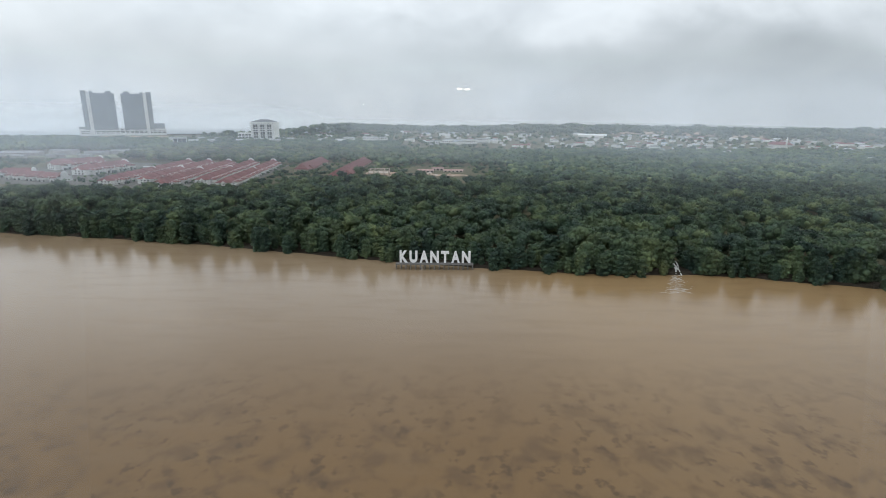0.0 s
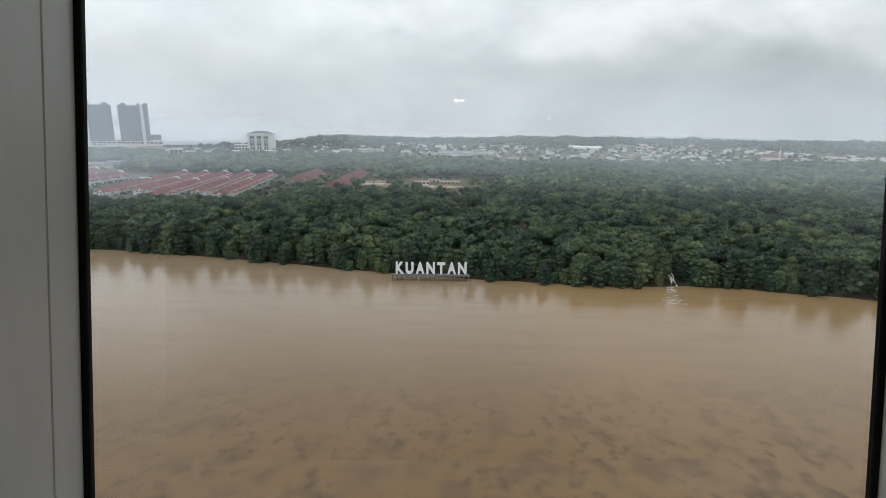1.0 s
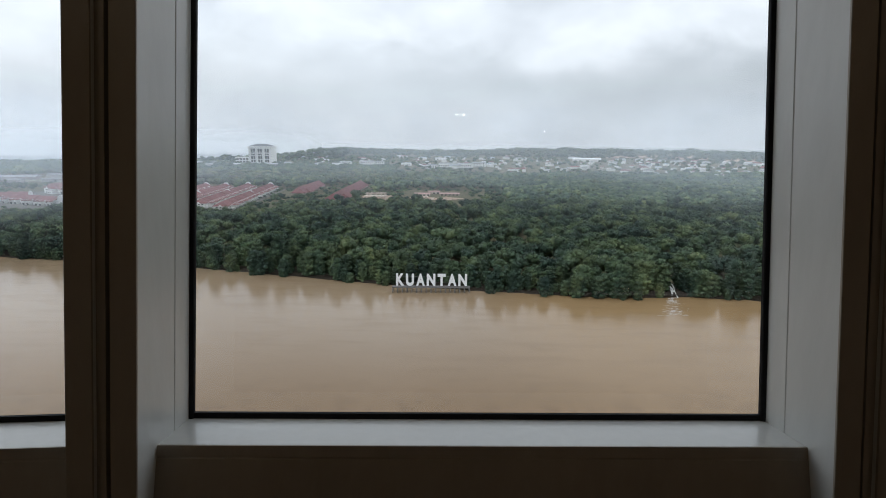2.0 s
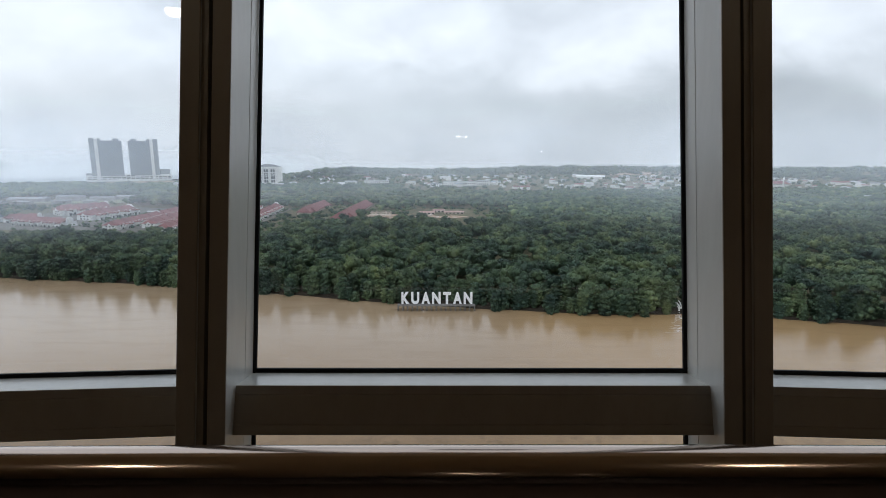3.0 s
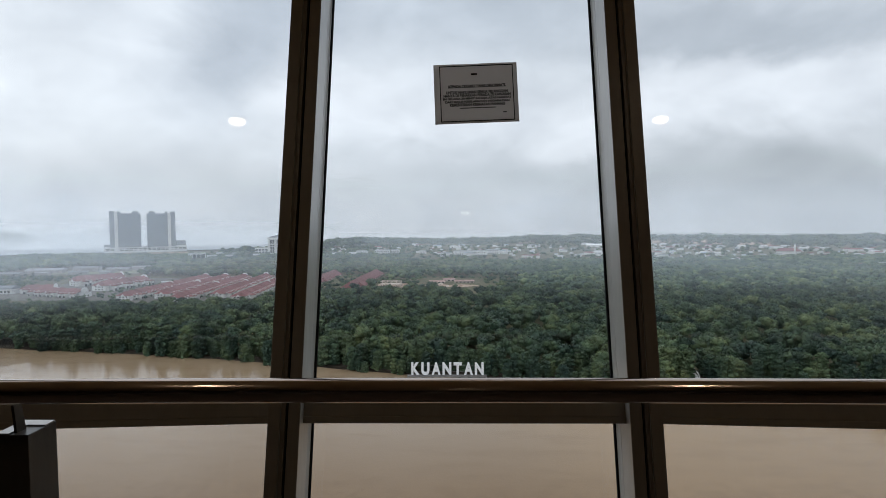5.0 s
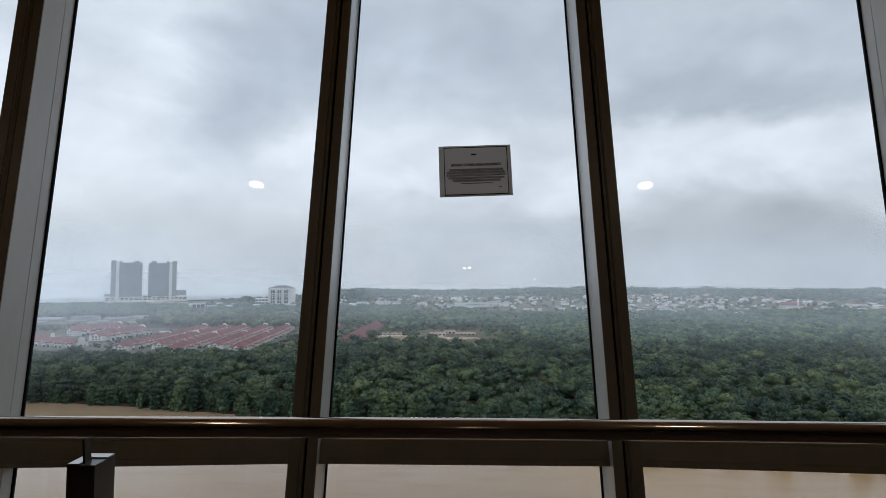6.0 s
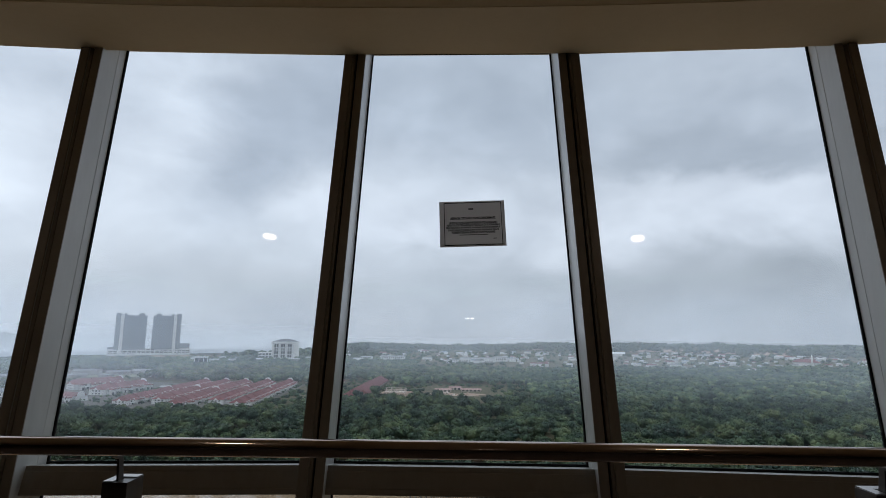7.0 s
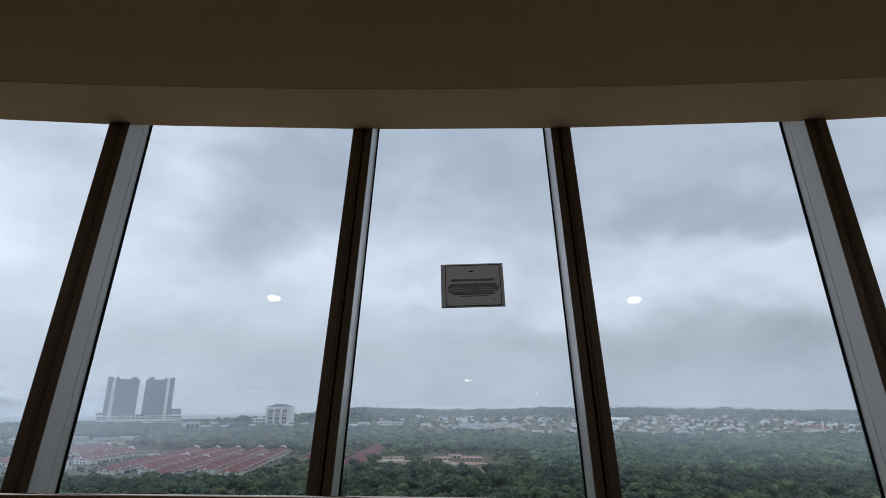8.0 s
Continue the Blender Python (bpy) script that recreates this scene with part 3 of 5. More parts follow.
def build_room():
    for i in range(len(MULLIONS)):
        build_mullion(i)
    for i in range(len(MULLIONS) - 1):
        build_window(i, i + 1)
    zc = EYE + 1.220
    xs = np.linspace(-4.6, 4.6, 33)
    bm = bmesh.new()
    loft(bm, [[(x, -6.4, zc), (x, -0.422 - x * x / 46, zc), (x, -0.422 - x * x / 46, zc + 0.3), (x, -6.4, zc + 0.3)] for x in xs])
    thing("ceiling", bm, PLASTER, "flat cream plaster ceiling", "ceiling", kind="structure")
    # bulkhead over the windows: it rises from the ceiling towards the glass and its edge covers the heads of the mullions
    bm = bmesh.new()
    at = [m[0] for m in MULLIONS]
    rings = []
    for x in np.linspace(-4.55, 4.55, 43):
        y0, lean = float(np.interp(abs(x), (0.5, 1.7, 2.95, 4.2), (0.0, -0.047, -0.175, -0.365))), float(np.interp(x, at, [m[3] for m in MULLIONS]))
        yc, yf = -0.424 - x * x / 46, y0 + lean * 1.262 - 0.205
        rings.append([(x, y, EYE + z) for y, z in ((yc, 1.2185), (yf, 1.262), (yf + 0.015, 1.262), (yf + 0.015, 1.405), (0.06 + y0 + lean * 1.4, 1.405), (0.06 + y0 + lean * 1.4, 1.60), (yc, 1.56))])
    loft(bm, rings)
    thing("bulkhead", bm, LITPLASTER, "sloping plaster bulkhead over the windows", "bulkhead", kind="structure")
    bm = bmesh.new()
    box(bm, -4.6, 4.6, -6.4, -0.16, DECK - 0.3, DECK)
    thing("floor", bm, CARPET, "brown carpeted floor of the viewing deck", "floor", kind="structure")
    for name, x0, x1, y0, y1 in (("wall_south", -4.6, 4.6, -6.6, -6.4), ("wall_west", -4.8, -4.6, -6.6, 0.62), ("wall_east", 4.6, 4.8, -6.6, 0.62)):
        bm = bmesh.new()
        box(bm, x0, x1, y0, y1, DECK - 0.3, zc + 0.30)
        thing(name, bm, WALLBROWN, "plain dark brown panelled wall", "wall", kind="structure")


build_room()


def build_handrail():
    root = group_of("handrail", "round polished bronze steel handrail on flat metal posts", "handrail", kind="structure")
    n, r = 40, 0.0245
    xs = np.linspace(-4.5, 4.5, n)
    bm = bmesh.new()
    loft(bm, [[(x, rail_point(x) + r * math.cos(a), EYE - 0.319 + r * math.sin(a)) for a in np.linspace(0, 2 * math.pi, 28, endpoint=False)] for x in xs])
    part("rail", bm, RAILBRONZE, root, smooth=True)
    for x in (-3.05, -0.959, 1.131, 3.22):
        y = rail_point(x) + 0.036
        top = EYE - 0.420
        post = bmesh.new()
        box(post, x - 0.0355, x + 0.0355, y, y + 0.079, DECK, top - 0.003)
        p = part("post", post, POSTMETAL, root, bevel=0.002)
        # bright plate added on top, standing in for the sky's glint
        cap = bmesh.new()
        box(cap, x - 0.034, x - 0.006, y + 0.0015, y + 0.0775, top - 0.0028, top)
        box(cap, x - 0.0058, x + 0.034, y + 0.050, y + 0.0775, top - 0.0028, top)
        part("cap_plate", cap, STEEL, p, "thin bright plate added for the glint on the post top")
        # a thin plate stands on the post top and reaches forward under the rail
        neck = bmesh.new()
        prof = [(y + 0.036, top - 0.004), (y + 0.024, EYE - 0.352), (y - 0.016, EYE - 0.336), (y - 0.022, EYE - 0.350), (y + 0.006, EYE - 0.362), (y + 0.012, top - 0.004)]
        loft(neck, [[(x + q, u, v) for u, v in prof] for q in (-0.003, 0.003)])
        part("bracket", neck, POSTMETAL, p, "thin dark bracket plate")
        foot = bmesh.new()
        box(foot, x - 0.065, x + 0.065, y - 0.03, y + 0.11, DECK, DECK + 0.012)
        part("base_plate", foot, STEEL, p)


build_handrail()


def build_lamp(x, y, r):
    root = group_of("downlight", "round recessed ceiling downlight, lit warm white", "downlight", "ceiling downlights")
    root.location = (x, y, EYE + 1.220)
    bm = bmesh.new()
    ring = lambda rad, z: [(rad * math.cos(a), rad * math.sin(a), z) for a in np.linspace(0, 2 * math.pi, 32, endpoint=False)]
    loft(bm, [ring(r + 0.015, -0.001), ring(r + 0.013, -0.006), ring(r, -0.006), ring(r - 0.002, -0.001)], cap=False)
    part("trim", bm, SIGNWHITE, root)
    bm = bmesh.new()
    loft(bm, [ring(r - 0.003, -0.001), ring(r - 0.003, -0.004)])
    part("lens", bm, LAMP, root)


for x, y, r in ((-1.275, -1.635, 0.055), (1.18, -1.635, 0.055), (0.100, -3.61, 0.025), (0.162, -3.61, 0.025), (-0.71, -4.06, 0.015), (0.96, -4.06, 0.015), (-3.10, -1.64, 0.055), (3.05, -1.64, 0.055)):
    build_lamp(x, y, r)


def paper_material():
    m = surface("printed_white_paper", (0.70, 0.68, 0.67), (0.78, 0.76, 0.75), scale=6, rough=0.85, bump=0.02)
    t = m.node_tree
    p = t.nodes["Principled BSDF"]
    tr = node(t, "ShaderNodeBsdfTranslucent", Color=(0.75, 0.72, 0.70, 1))
    mix = node(t, "ShaderNodeMixShader", Fac=0.55)
    out = [n for n in t.nodes if n.type == "OUTPUT_MATERIAL"][0]
    t.links.new(p.outputs[0], mix.inputs[1])
    t.links.new(tr.outputs[0], mix.inputs[2])
    t.links.new(mix.outputs[0], out.inputs[0])
    return m


def fitted_text(name, words, width, height, material, parent, at, extrude=0.0002, bold=0.0, shear=0.0):
    """Built-in lettering, scaled to a width and a height."""
    cu = bpy.data.curves.new(name, "FONT")
    cu.body, cu.align_x, cu.align_y, cu.size, cu.extrude, cu.offset, cu.shear = words, "CENTER", "CENTER", 1.0, 0.0, bold, shear
    cu.materials.append(material)
    ob = new(name, cu)
    bpy.context.view_layer.update()
    sx, sy = width / ob.dimensions.x, height / ob.dimensions.y
    cu.extrude = extrude / 1.0
    ob.parent = parent
    ob.matrix_basis = at @ Matrix.Diagonal((sx, sy, 1, 1))
    return ob


def build_notice():
    lean = math.atan(0.148)
    root = group_of("notice", "white printed notice sheet taped to the window glass", "notice")
    z = 0.479
    root.matrix_basis = pose(0.0526, 0.148 * z - 0.0075, EYE + z, 90 - math.degrees(lean), 0, 0) @ pose(0, -0.004, 0, 0, 0, 1.94) @ Matrix.Diagonal((1, 1.04, 1, 1))
    w, h = 0.297, 0.210
    bm = bmesh.new()
    n = 12
    grid = [[bm.verts.new((w * (i / n - 0.5), h * (j / n - 0.5), 0.0012 * math.sin(i * 0.9) * (j / n) ** 2)) for i in range(n + 1)] for j in range(n + 1)]
    for j in range(n):
        for i in range(n):
            bm.faces.new((grid[j][i], grid[j][i + 1], grid[j + 1][i + 1], grid[j + 1][i]))
    sheet = part("sheet", bm, paper_material(), root, smooth=True)
    sol = sheet.modifiers.new("thickness", "SOLIDIFY")
    sol.thickness = 0.0003
    zt = 0.0028
    bx0, bx1, by0, by1, b = -0.128, 0.134, -0.099, 0.0985, 0.0032
    for k, (x0, x1, y0, y1) in enumerate(((bx0, bx1, by1 - b, by1), (bx0, bx1, by0, by0 + b), (bx0, bx0 + b, by0 + b, by1 - b), (bx1 - b, bx1, by0 + b, by1 - b))):
        bm = bmesh.new()
        box(bm, x0, x1, y0, y1, zt - 0.0012, zt)
        part("border", bm, INK, root, "black printed border line")
    cx = 0.003
    lines = [("KEPADA TETAMU YANG DIHORMATI,", 0.205, 0.0100, 0.026, 0.25), ("UNTUK MAKLUMAN SEMUA PELANGGAN", 0.219, 0.0088, 0.0045, 0),
             ("HANYA DI BENARKAN BERADA DI KAWASAN", 0.238, 0.0088, -0.0065, 0), ("INI SELAMA 30 MINIT SAHAJA ATAS NASIHAT", 0.243, 0.0088, -0.0175, 0),
             ("DARI MAJLIS KESELAMATAN NEGARA DAN", 0.228, 0.0088, -0.0285, 0), ("KEMENTERIAN KESIHATAN PAHANG", 0.195, 0.0088, -0.0395, 0)]
    for words, width, height, y, shear in lines:
        fitted_text("text_line", words, width, height * 1.2, INK, root, pose(cx, y - 0.0015, zt), bold=0.052, shear=shear)
    for x, y, bw, bh in ((cx - 0.008, 0.067, 0.022, 0.006), (cx, 0.0205, 0.205, 0.0013), (cx - 0.045, -0.052, 0.035, 0.003), (cx - 0.005, -0.052, 0.040, 0.003), (cx + 0.042, -0.052, 0.044, 0.003), (cx + 0.096, -0.070, 0.014, 0.003)):
        bm = bmesh.new()
        box(bm, x - bw / 2, x + bw / 2, y - bh / 2, y + bh / 2, zt - 0.0012, zt - 0.0002)
        part("print_bar", bm, INK, root)


build_notice()


# ---------------------------------------------------------------- river, sea and land
BANK = [(-3000, 640), (-1200, 470), (-700, 425), (-333, 387), (-238, 372), (-148, 353), (-65, 330), (-27, 320), (33, 307), (77, 300), (110, 296), (134, 297), (150, 299), (178, 297), (221, 284), (252, 276), (420, 235), (800, 150), (2400, -150)]
COAST = [(3900, 1500), (3600, 2400), (2600, 3400), (1400, 3600), (500, 2900), (0, 2500), (-380, 2050), (-640, 1830), (-833, 1763), (-1010, 1700), (-1137, 1450), (-1500, 1250), (-3000, 1000)]


def build_land():
    bm = bmesh.new()
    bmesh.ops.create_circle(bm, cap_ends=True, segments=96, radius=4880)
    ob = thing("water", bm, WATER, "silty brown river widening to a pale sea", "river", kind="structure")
    # the far shore: a fine bank line with a sloping edge
    pts = []
    for (x0, y0), (x1, y1) in zip(BANK, BANK[1:]):
        steps = max(1, int(math.hypot(x1 - x0, y1 - y0) / 6))
        for s in range(steps):
            f = s / steps
            x, y = x0 + (x1 - x0) * f, y0 + (y1 - y0) * f
            pts.append((x, y + 2.2 * noise.noise((x * 0.05, y * 0.05, 1)) + 1.2 * noise.noise((x * 0.21, 3, 1))))
    pts.append(BANK[-1])
    bm = bmesh.new()
    low = [bm.verts.new((x, y, -1.0)) for x, y in pts]
    high = [bm.verts.new((x, y + 3.0, 0.9)) for x, y in pts]
    for i in range(len(pts) - 1):
        bm.faces.new((low[i], low[i + 1], high[i + 1], high[i]))
    far = [bm.verts.new((x, y, 0.9)) for x, y in COAST]
    edge = [bm.verts.new((x * 1.004, y * 1.004 + 8, -1.0)) for x, y in COAST]
    f = bm.faces.new(high + far)
    for i in range(len(COAST) - 1):
        bm.faces.new((far[i], far[i + 1], edge[i + 1], edge[i]))
    bmesh.ops.triangulate(bm, faces=[f])
    thing("ground", bm, SOIL, "low green shore with grass and soil", "ground", kind="structure")
    # wet mud along the waterline, its colour darkened for the shade under the trees
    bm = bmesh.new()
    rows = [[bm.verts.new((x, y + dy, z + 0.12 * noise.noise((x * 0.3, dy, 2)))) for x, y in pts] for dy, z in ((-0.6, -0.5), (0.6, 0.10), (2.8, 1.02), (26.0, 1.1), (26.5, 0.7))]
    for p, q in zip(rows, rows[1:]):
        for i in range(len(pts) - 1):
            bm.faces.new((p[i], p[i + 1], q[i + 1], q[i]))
    thing("mud_bank", bm, SHADEDMUD, "wet mud at the waterline, darkened for the shade under the mangroves", "mud bank", kind="structure")


build_land()


# ---------------------------------------------------------------- trees
rng = np.random.default_rng(7)
ICO_V = None


def icosahedron():
    g = (1 + 5 ** 0.5) / 2
    v = np.array([(-1, g, 0), (1, g, 0), (-1, -g, 0), (1, -g, 0), (0, -1, g), (0, 1, g), (0, -1, -g), (0, 1, -g), (g, 0, -1), (g, 0, 1), (-g, 0, -1), (-g, 0, 1)], float)
    f = np.array([(0, 11, 5), (0, 5, 1), (0, 1, 7), (0, 7, 10), (0, 10, 11), (1, 5, 9), (5, 11, 4), (11, 10, 2), (10, 7, 6), (7, 1, 8), (3, 9, 4), (3, 4, 2), (3, 2, 6), (3, 6, 8), (3, 8, 9),
                  (4, 9, 5), (2, 4, 11), (6, 2, 10), (8, 6, 7), (9, 8, 1)])
    return v / np.linalg.norm(v[0]), f


ICO_V, ICO_F = icosahedron()


def clumps(centres, radii, leaves=0, size=0.22):
    """Domes of foliage round the centres: a rounded core and a skin of leaf sprays that lie along it. Gives points, faces and the way each point looks."""
    n = len(centres)
    squash = np.array([1, 1, 0.85])
    v = centres[:, None, :] + ICO_V[None] * radii[:, None, None] * rng.uniform(0.78, 0.98, (n, 12, 1)) * squash
    f = ICO_F[None] + np.arange(n)[:, None, None] * 12
    vs, fs, ns = [v.reshape(-1, 3)], [f.reshape(-1, 3)], [np.broadcast_to(ICO_V[None], v.shape).reshape(-1, 3)]
    if leaves:
        # the broad cores of near crowns carry four times as many sprays
        pick = np.concatenate([np.arange(n), np.repeat(np.nonzero(radii > 2.7)[0], 3 if leaves > 15 else 0)])
        n, centres, radii = len(pick), centres[pick], radii[pick]
        d = rng.normal(size=(n, leaves, 3))
        d[..., 2] = np.where(d[..., 2] < -0.35, -d[..., 2], d[..., 2])
        d /= np.linalg.norm(d, axis=-1, keepdims=True)
        c = centres[:, None, :] + d * squash * radii[:, None, None] * rng.uniform(0.80, 1.26, (n, leaves, 1))
        out = d + 0.42 * rng.normal(size=d.shape)
        a = np.cross(out, rng.normal(size=d.shape))
        a /= np.linalg.norm(a, axis=-1, keepdims=True) + 1e-9
        b = np.cross(out, a)
        b /= np.linalg.norm(b, axis=-1, keepdims=True) + 1e-9
        s = np.minimum(radii, 2.3)[:, None, None] * rng.uniform(0.6, 1.4, (n, leaves, 1)) * size
        tri = np.stack([c - a * s - b * s * 0.6, c + a * s - b * s * 0.5, c + b * s * 1.1], axis=2).reshape(-1, 3)
        face = d + 0.42 * rng.normal(size=d.shape)
        ns.append(np.repeat(face[:, :, None, :], 3, axis=2).reshape(-1, 3))
        fs.append(np.arange(len(tri)).reshape(-1, 3) + len(vs[0]))
        vs.append(tri)
    return np.concatenate(vs), np.concatenate(fs), np.concatenate(ns)


def lobes(r, h, n):
    """Centres and radii of the domes that make up one broad, uneven crown of height h."""
    a = rng.uniform(0, 2 * np.pi) + np.arange(n) * 2.4 + rng.uniform(-0.5, 0.5, n)
    reach = r * np.sqrt(np.linspace(0.0, 0.66, n)) * rng.uniform(0.85, 1.1, n)
    rad = r * rng.uniform(0.22, 0.46, n)
    rad[0] = r * 0.80
    z = h - rad * 0.85 - (reach / r) ** 2 * r * rng.uniform(0.45, 0.95, n)
    z[0] -= 0.08 * r
    return np.stack([np.cos(a) * reach, np.sin(a) * reach, z], 1), rad


def inside(poly, x, y):
    c = np.zeros(len(x), bool)
    for (x0, y0), (x1, y1) in zip(poly, poly[1:] + poly[:1]):
        with np.errstate(divide="ignore", invalid="ignore"):
            c ^= ((y0 > y) != (y1 > y)) & (x < (x1 - x0) * (y - y0) / (y1 - y0 + 1e-9) + x0)
    return c


def bank_y(x):
    return np.interp(x, [p[0] for p in BANK], [p[1] for p in BANK])


# land kept free of trees: housing, fields, yards, the creek
CLEAR = [[(-760, 610), (-470, 585), (-330, 575), (-225, 615), (-150, 660), (-112, 670), (-60, 650), (-50, 645), (50, 650), (100, 720), (110, 890), (-50, 895), (-95, 840), (-110, 935), (-215, 935), (-240, 886), (-420, 878),
          (-560, 925), (-600, 1075), (-860, 1075)],
         [(135, 280), (146, 280), (162, 338), (152, 342)]]
OPEN = [[(-630, 600), (-440, 612), (-236, 612), (-244, 872), (-425, 866), (-450, 900), (-640, 925)], [(-222, 770), (-188, 770), (-186, 930), (-222, 930)], [(-158, 690), (-122, 690), (-110, 940), (-152, 940)],
        [(-116, 700), (-64, 700), (-64, 800), (-116, 800)], [(-40, 715), (48, 720), (56, 870), (-44, 870)], [(-800, 890), (-560, 950), (-560, 1060), (-850, 1060)]]
CLEAR_FAR = [[(-1160, 1480), (-1000, 1500), (-800, 1560), (-700, 1700), (-700, 1850), (-1000, 1850), (-1260, 1640)], [(-560, 1440), (-400, 1440), (-400, 1560), (-560, 1560)]]


def scatter(spacing, x0, x1, y0, y1, jitter=0.42):
    nx, ny = int((x1 - x0) / spacing), int((y1 - y0) / spacing)
    gx, gy = np.meshgrid(np.arange(nx), np.arange(ny))
    x = x0 + (gx + 0.5 * (gy % 2) + rng.uniform(-jitter, jitter, gx.shape)) * spacing
    y = y0 + (gy + rng.uniform(-jitter, jitter, gy.shape)) * spacing
    x, y = x.ravel(), y.ravel()
    keep = np.abs(x) < 0.98 * (y + 40)
    for poly in CLEAR + CLEAR_FAR:
        keep &= ~inside(poly, x, y)
    return x[keep], y[keep]


def canopy(x, y, lo, hi, chance=0.32):
    """Tree sizes that swell and sink slowly over the forest, with a share of chance."""
    slow = np.array([noise.noise((a * 0.026, b * 0.020, 5)) for a, b in zip(x, y)]) * 0.85 + 0.5
    return lo + (hi - lo) * np.clip((1 - chance) * slow + chance * rng.uniform(0, 1, len(x)), 0, 1)


def grove(name, x, y, size, height, n, leaves, label, base=0.9, spray=0.22):
    """Many crowns in one mesh."""
    base = np.broadcast_to(base, x.shape)
    vs, fs, ns, k = [], [], [], 0
    for i in range(len(x)):
        c, rad = lobes(size[i], height[i], n)
        v, f, w = clumps(c + (x[i], y[i], base[i]), rad, leaves, spray)
        vs.append(v)
        ns.append(w)
        fs.append(f + k)
        k += len(v)
    ob = new(name, from_arrays(name, np.concatenate(vs), np.concatenate(fs), LEAF, np.concatenate(ns)))
    return tagged(ob, label, "trees", kind="stuff")


def tree_mesh(r, h):
    tiers = [lobes(r * w, h * s, k) for w, s, k in ((0.85, 1.0, 12), (1.05, 0.82, 12), (1.10, 0.62, 11), (1.05, 0.42, 9), (0.95, 0.25, 7))]
    v, f, w = clumps(np.concatenate([c for c, q in tiers]), np.concatenate([q * 0.9 for c, q in tiers]), 36, 0.22)
    return from_arrays("crown", v, f, LEAF, w)


def trunk_mesh(r, h):
    bm = bmesh.new()
    for k in range(4):
        a = k * 1.7 + rng.uniform(0, 1)
        reach = 0.0 if k == 0 else r * 0.55
        top = h * (0.75 if k == 0 else 0.62)
        start = 0.0 if k == 0 else h * 0.2
        rings = []
        for s in np.linspace(0, 1, 5):
            rad = (0.26 if k == 0 else 0.14) * (1 - 0.75 * s)
            cx, cy = math.cos(a) * reach * s, math.sin(a) * reach * s
            rings.append([(cx + rad * math.cos(b), cy + rad * math.sin(b), start + (top - start) * s) for b in np.linspace(0, 2 * math.pi, 6, endpoint=False)])
        loft(bm, rings)
    return finish("trunk", bm, BARK, smooth=True)


def build_forest():
    kinds = []
    for r, h in ((4.4, 15.0), (5.2, 17.0), (3.8, 13.0), (4.8, 16.0), (3.4, 10.0), (5.6, 18.0), (3.8, 17.0), (3.0, 7.5), (4.4, 20.0)):
        kinds.append((tree_mesh(r, h), trunk_mesh(r, h), r))
    # the front of the mangrove, tree by tree
    x, y = scatter(7.6, -330, 300, 270, 430)
    d = y - bank_y(x)
    order = np.argsort(d)
    order = [i for i in order if d[i] > -2.2 and not (-29 < x[i] < 25 and y[i] < 316)][:300]
    for i in order:
        crown, trunk, r = kinds[rng.integers(len(kinds))]
        root = group_of("mangrove_tree", "dense dark green mangrove tree on the muddy bank", "tree", "mangrove trees on the bank")
        part("crown", crown, None, root)
        part("trunk", trunk, None, root)
        s = rng.uniform(0.66, 1.2) * (0.88 if d[i] < 7 else 1.0)
        root.matrix_basis = pose(x[i], y[i], 0.2, 0, 0, rng.uniform(0, 360)) @ Matrix.Diagonal((s, s, s * rng.uniform(0.85, 1.1), 1))
        limit = d[order].max()
    x1, y1 = scatter(11.5, -640, 740, 240, 670)
    d1 = y1 - bank_y(x1)
    keep = (d1 > limit + 2) | ((d1 > 0) & ((x1 < -330) | (x1 > 300)))
    x1, y1 = x1[keep], y1[keep]
    low = 1.0 - 0.43 * np.clip((y1 - 500) / 80, 0, 1) * np.clip((-130 - x1) / 60, 0, 1)
    grove("mangrove_forest", x1, y1, canopy(x1, y1, 4.6, 10.0, 0.6) * (0.4 + 0.6 * low), canopy(x1, y1, 4.0, 22.0, 0.5) * low * np.where(rng.uniform(0, 1, len(x1)) < 0.12, 1.2, 1.0), 8, 17, "dense dark green mangrove forest with rounded crowns")
    # scrub on the open land between the halls and round the terraces
    nx = 2600
    xs_, ys_ = rng.uniform(-820, 130, nx), rng.uniform(590, 1070, nx)
    keep = inside(CLEAR[0], xs_, ys_)
    for poly in OPEN:
        keep &= ~inside(poly, xs_, ys_)
    xs_, ys_ = xs_[keep], ys_[keep]
    grove("scrub", xs_, ys_, rng.uniform(2.5, 5.5, len(xs_)), rng.uniform(2.5, 6.0, len(xs_)) + 4.0 * (rng.uniform(0, 1, len(xs_)) < 0.15), 5, 12, "low green scrub on open land round the houses", 0.9, 0.3)
    x2, y2 = scatter(13.5, -1150, 1400, 670, 1450)
    keep = y2 < np.where(x2 > -100, 1180 + 0.12 * np.abs(x2), 1420)
    grove("far_forest", x2[keep], y2[keep], canopy(x2[keep], y2[keep], 6.5, 10.0), canopy(x2[keep], y2[keep], 8, 19), 4, 7, "hazy dark green forest behind the mangrove")
    x3, y3 = scatter(28.0, -1500, 2600, 1080, 3300, 0.5)
    d3 = rng.uniform(0, 1, len(x3))
    poly = [(p[0], p[1]) for p in BANK] + COAST
    keep = inside(poly, x3, y3) & (d3 < np.where((x3 > -150) & (y3 > 1250), 0.38, 0.9))
    x3, y3 = x3[keep], y3[keep]
    grove("distant_trees", x3, y3, rng.uniform(6, 11, len(x3)), rng.uniform(5, 13, len(x3)), 3, 4, "scattered distant trees between the houses", 0.9, 0.35)


build_forest()


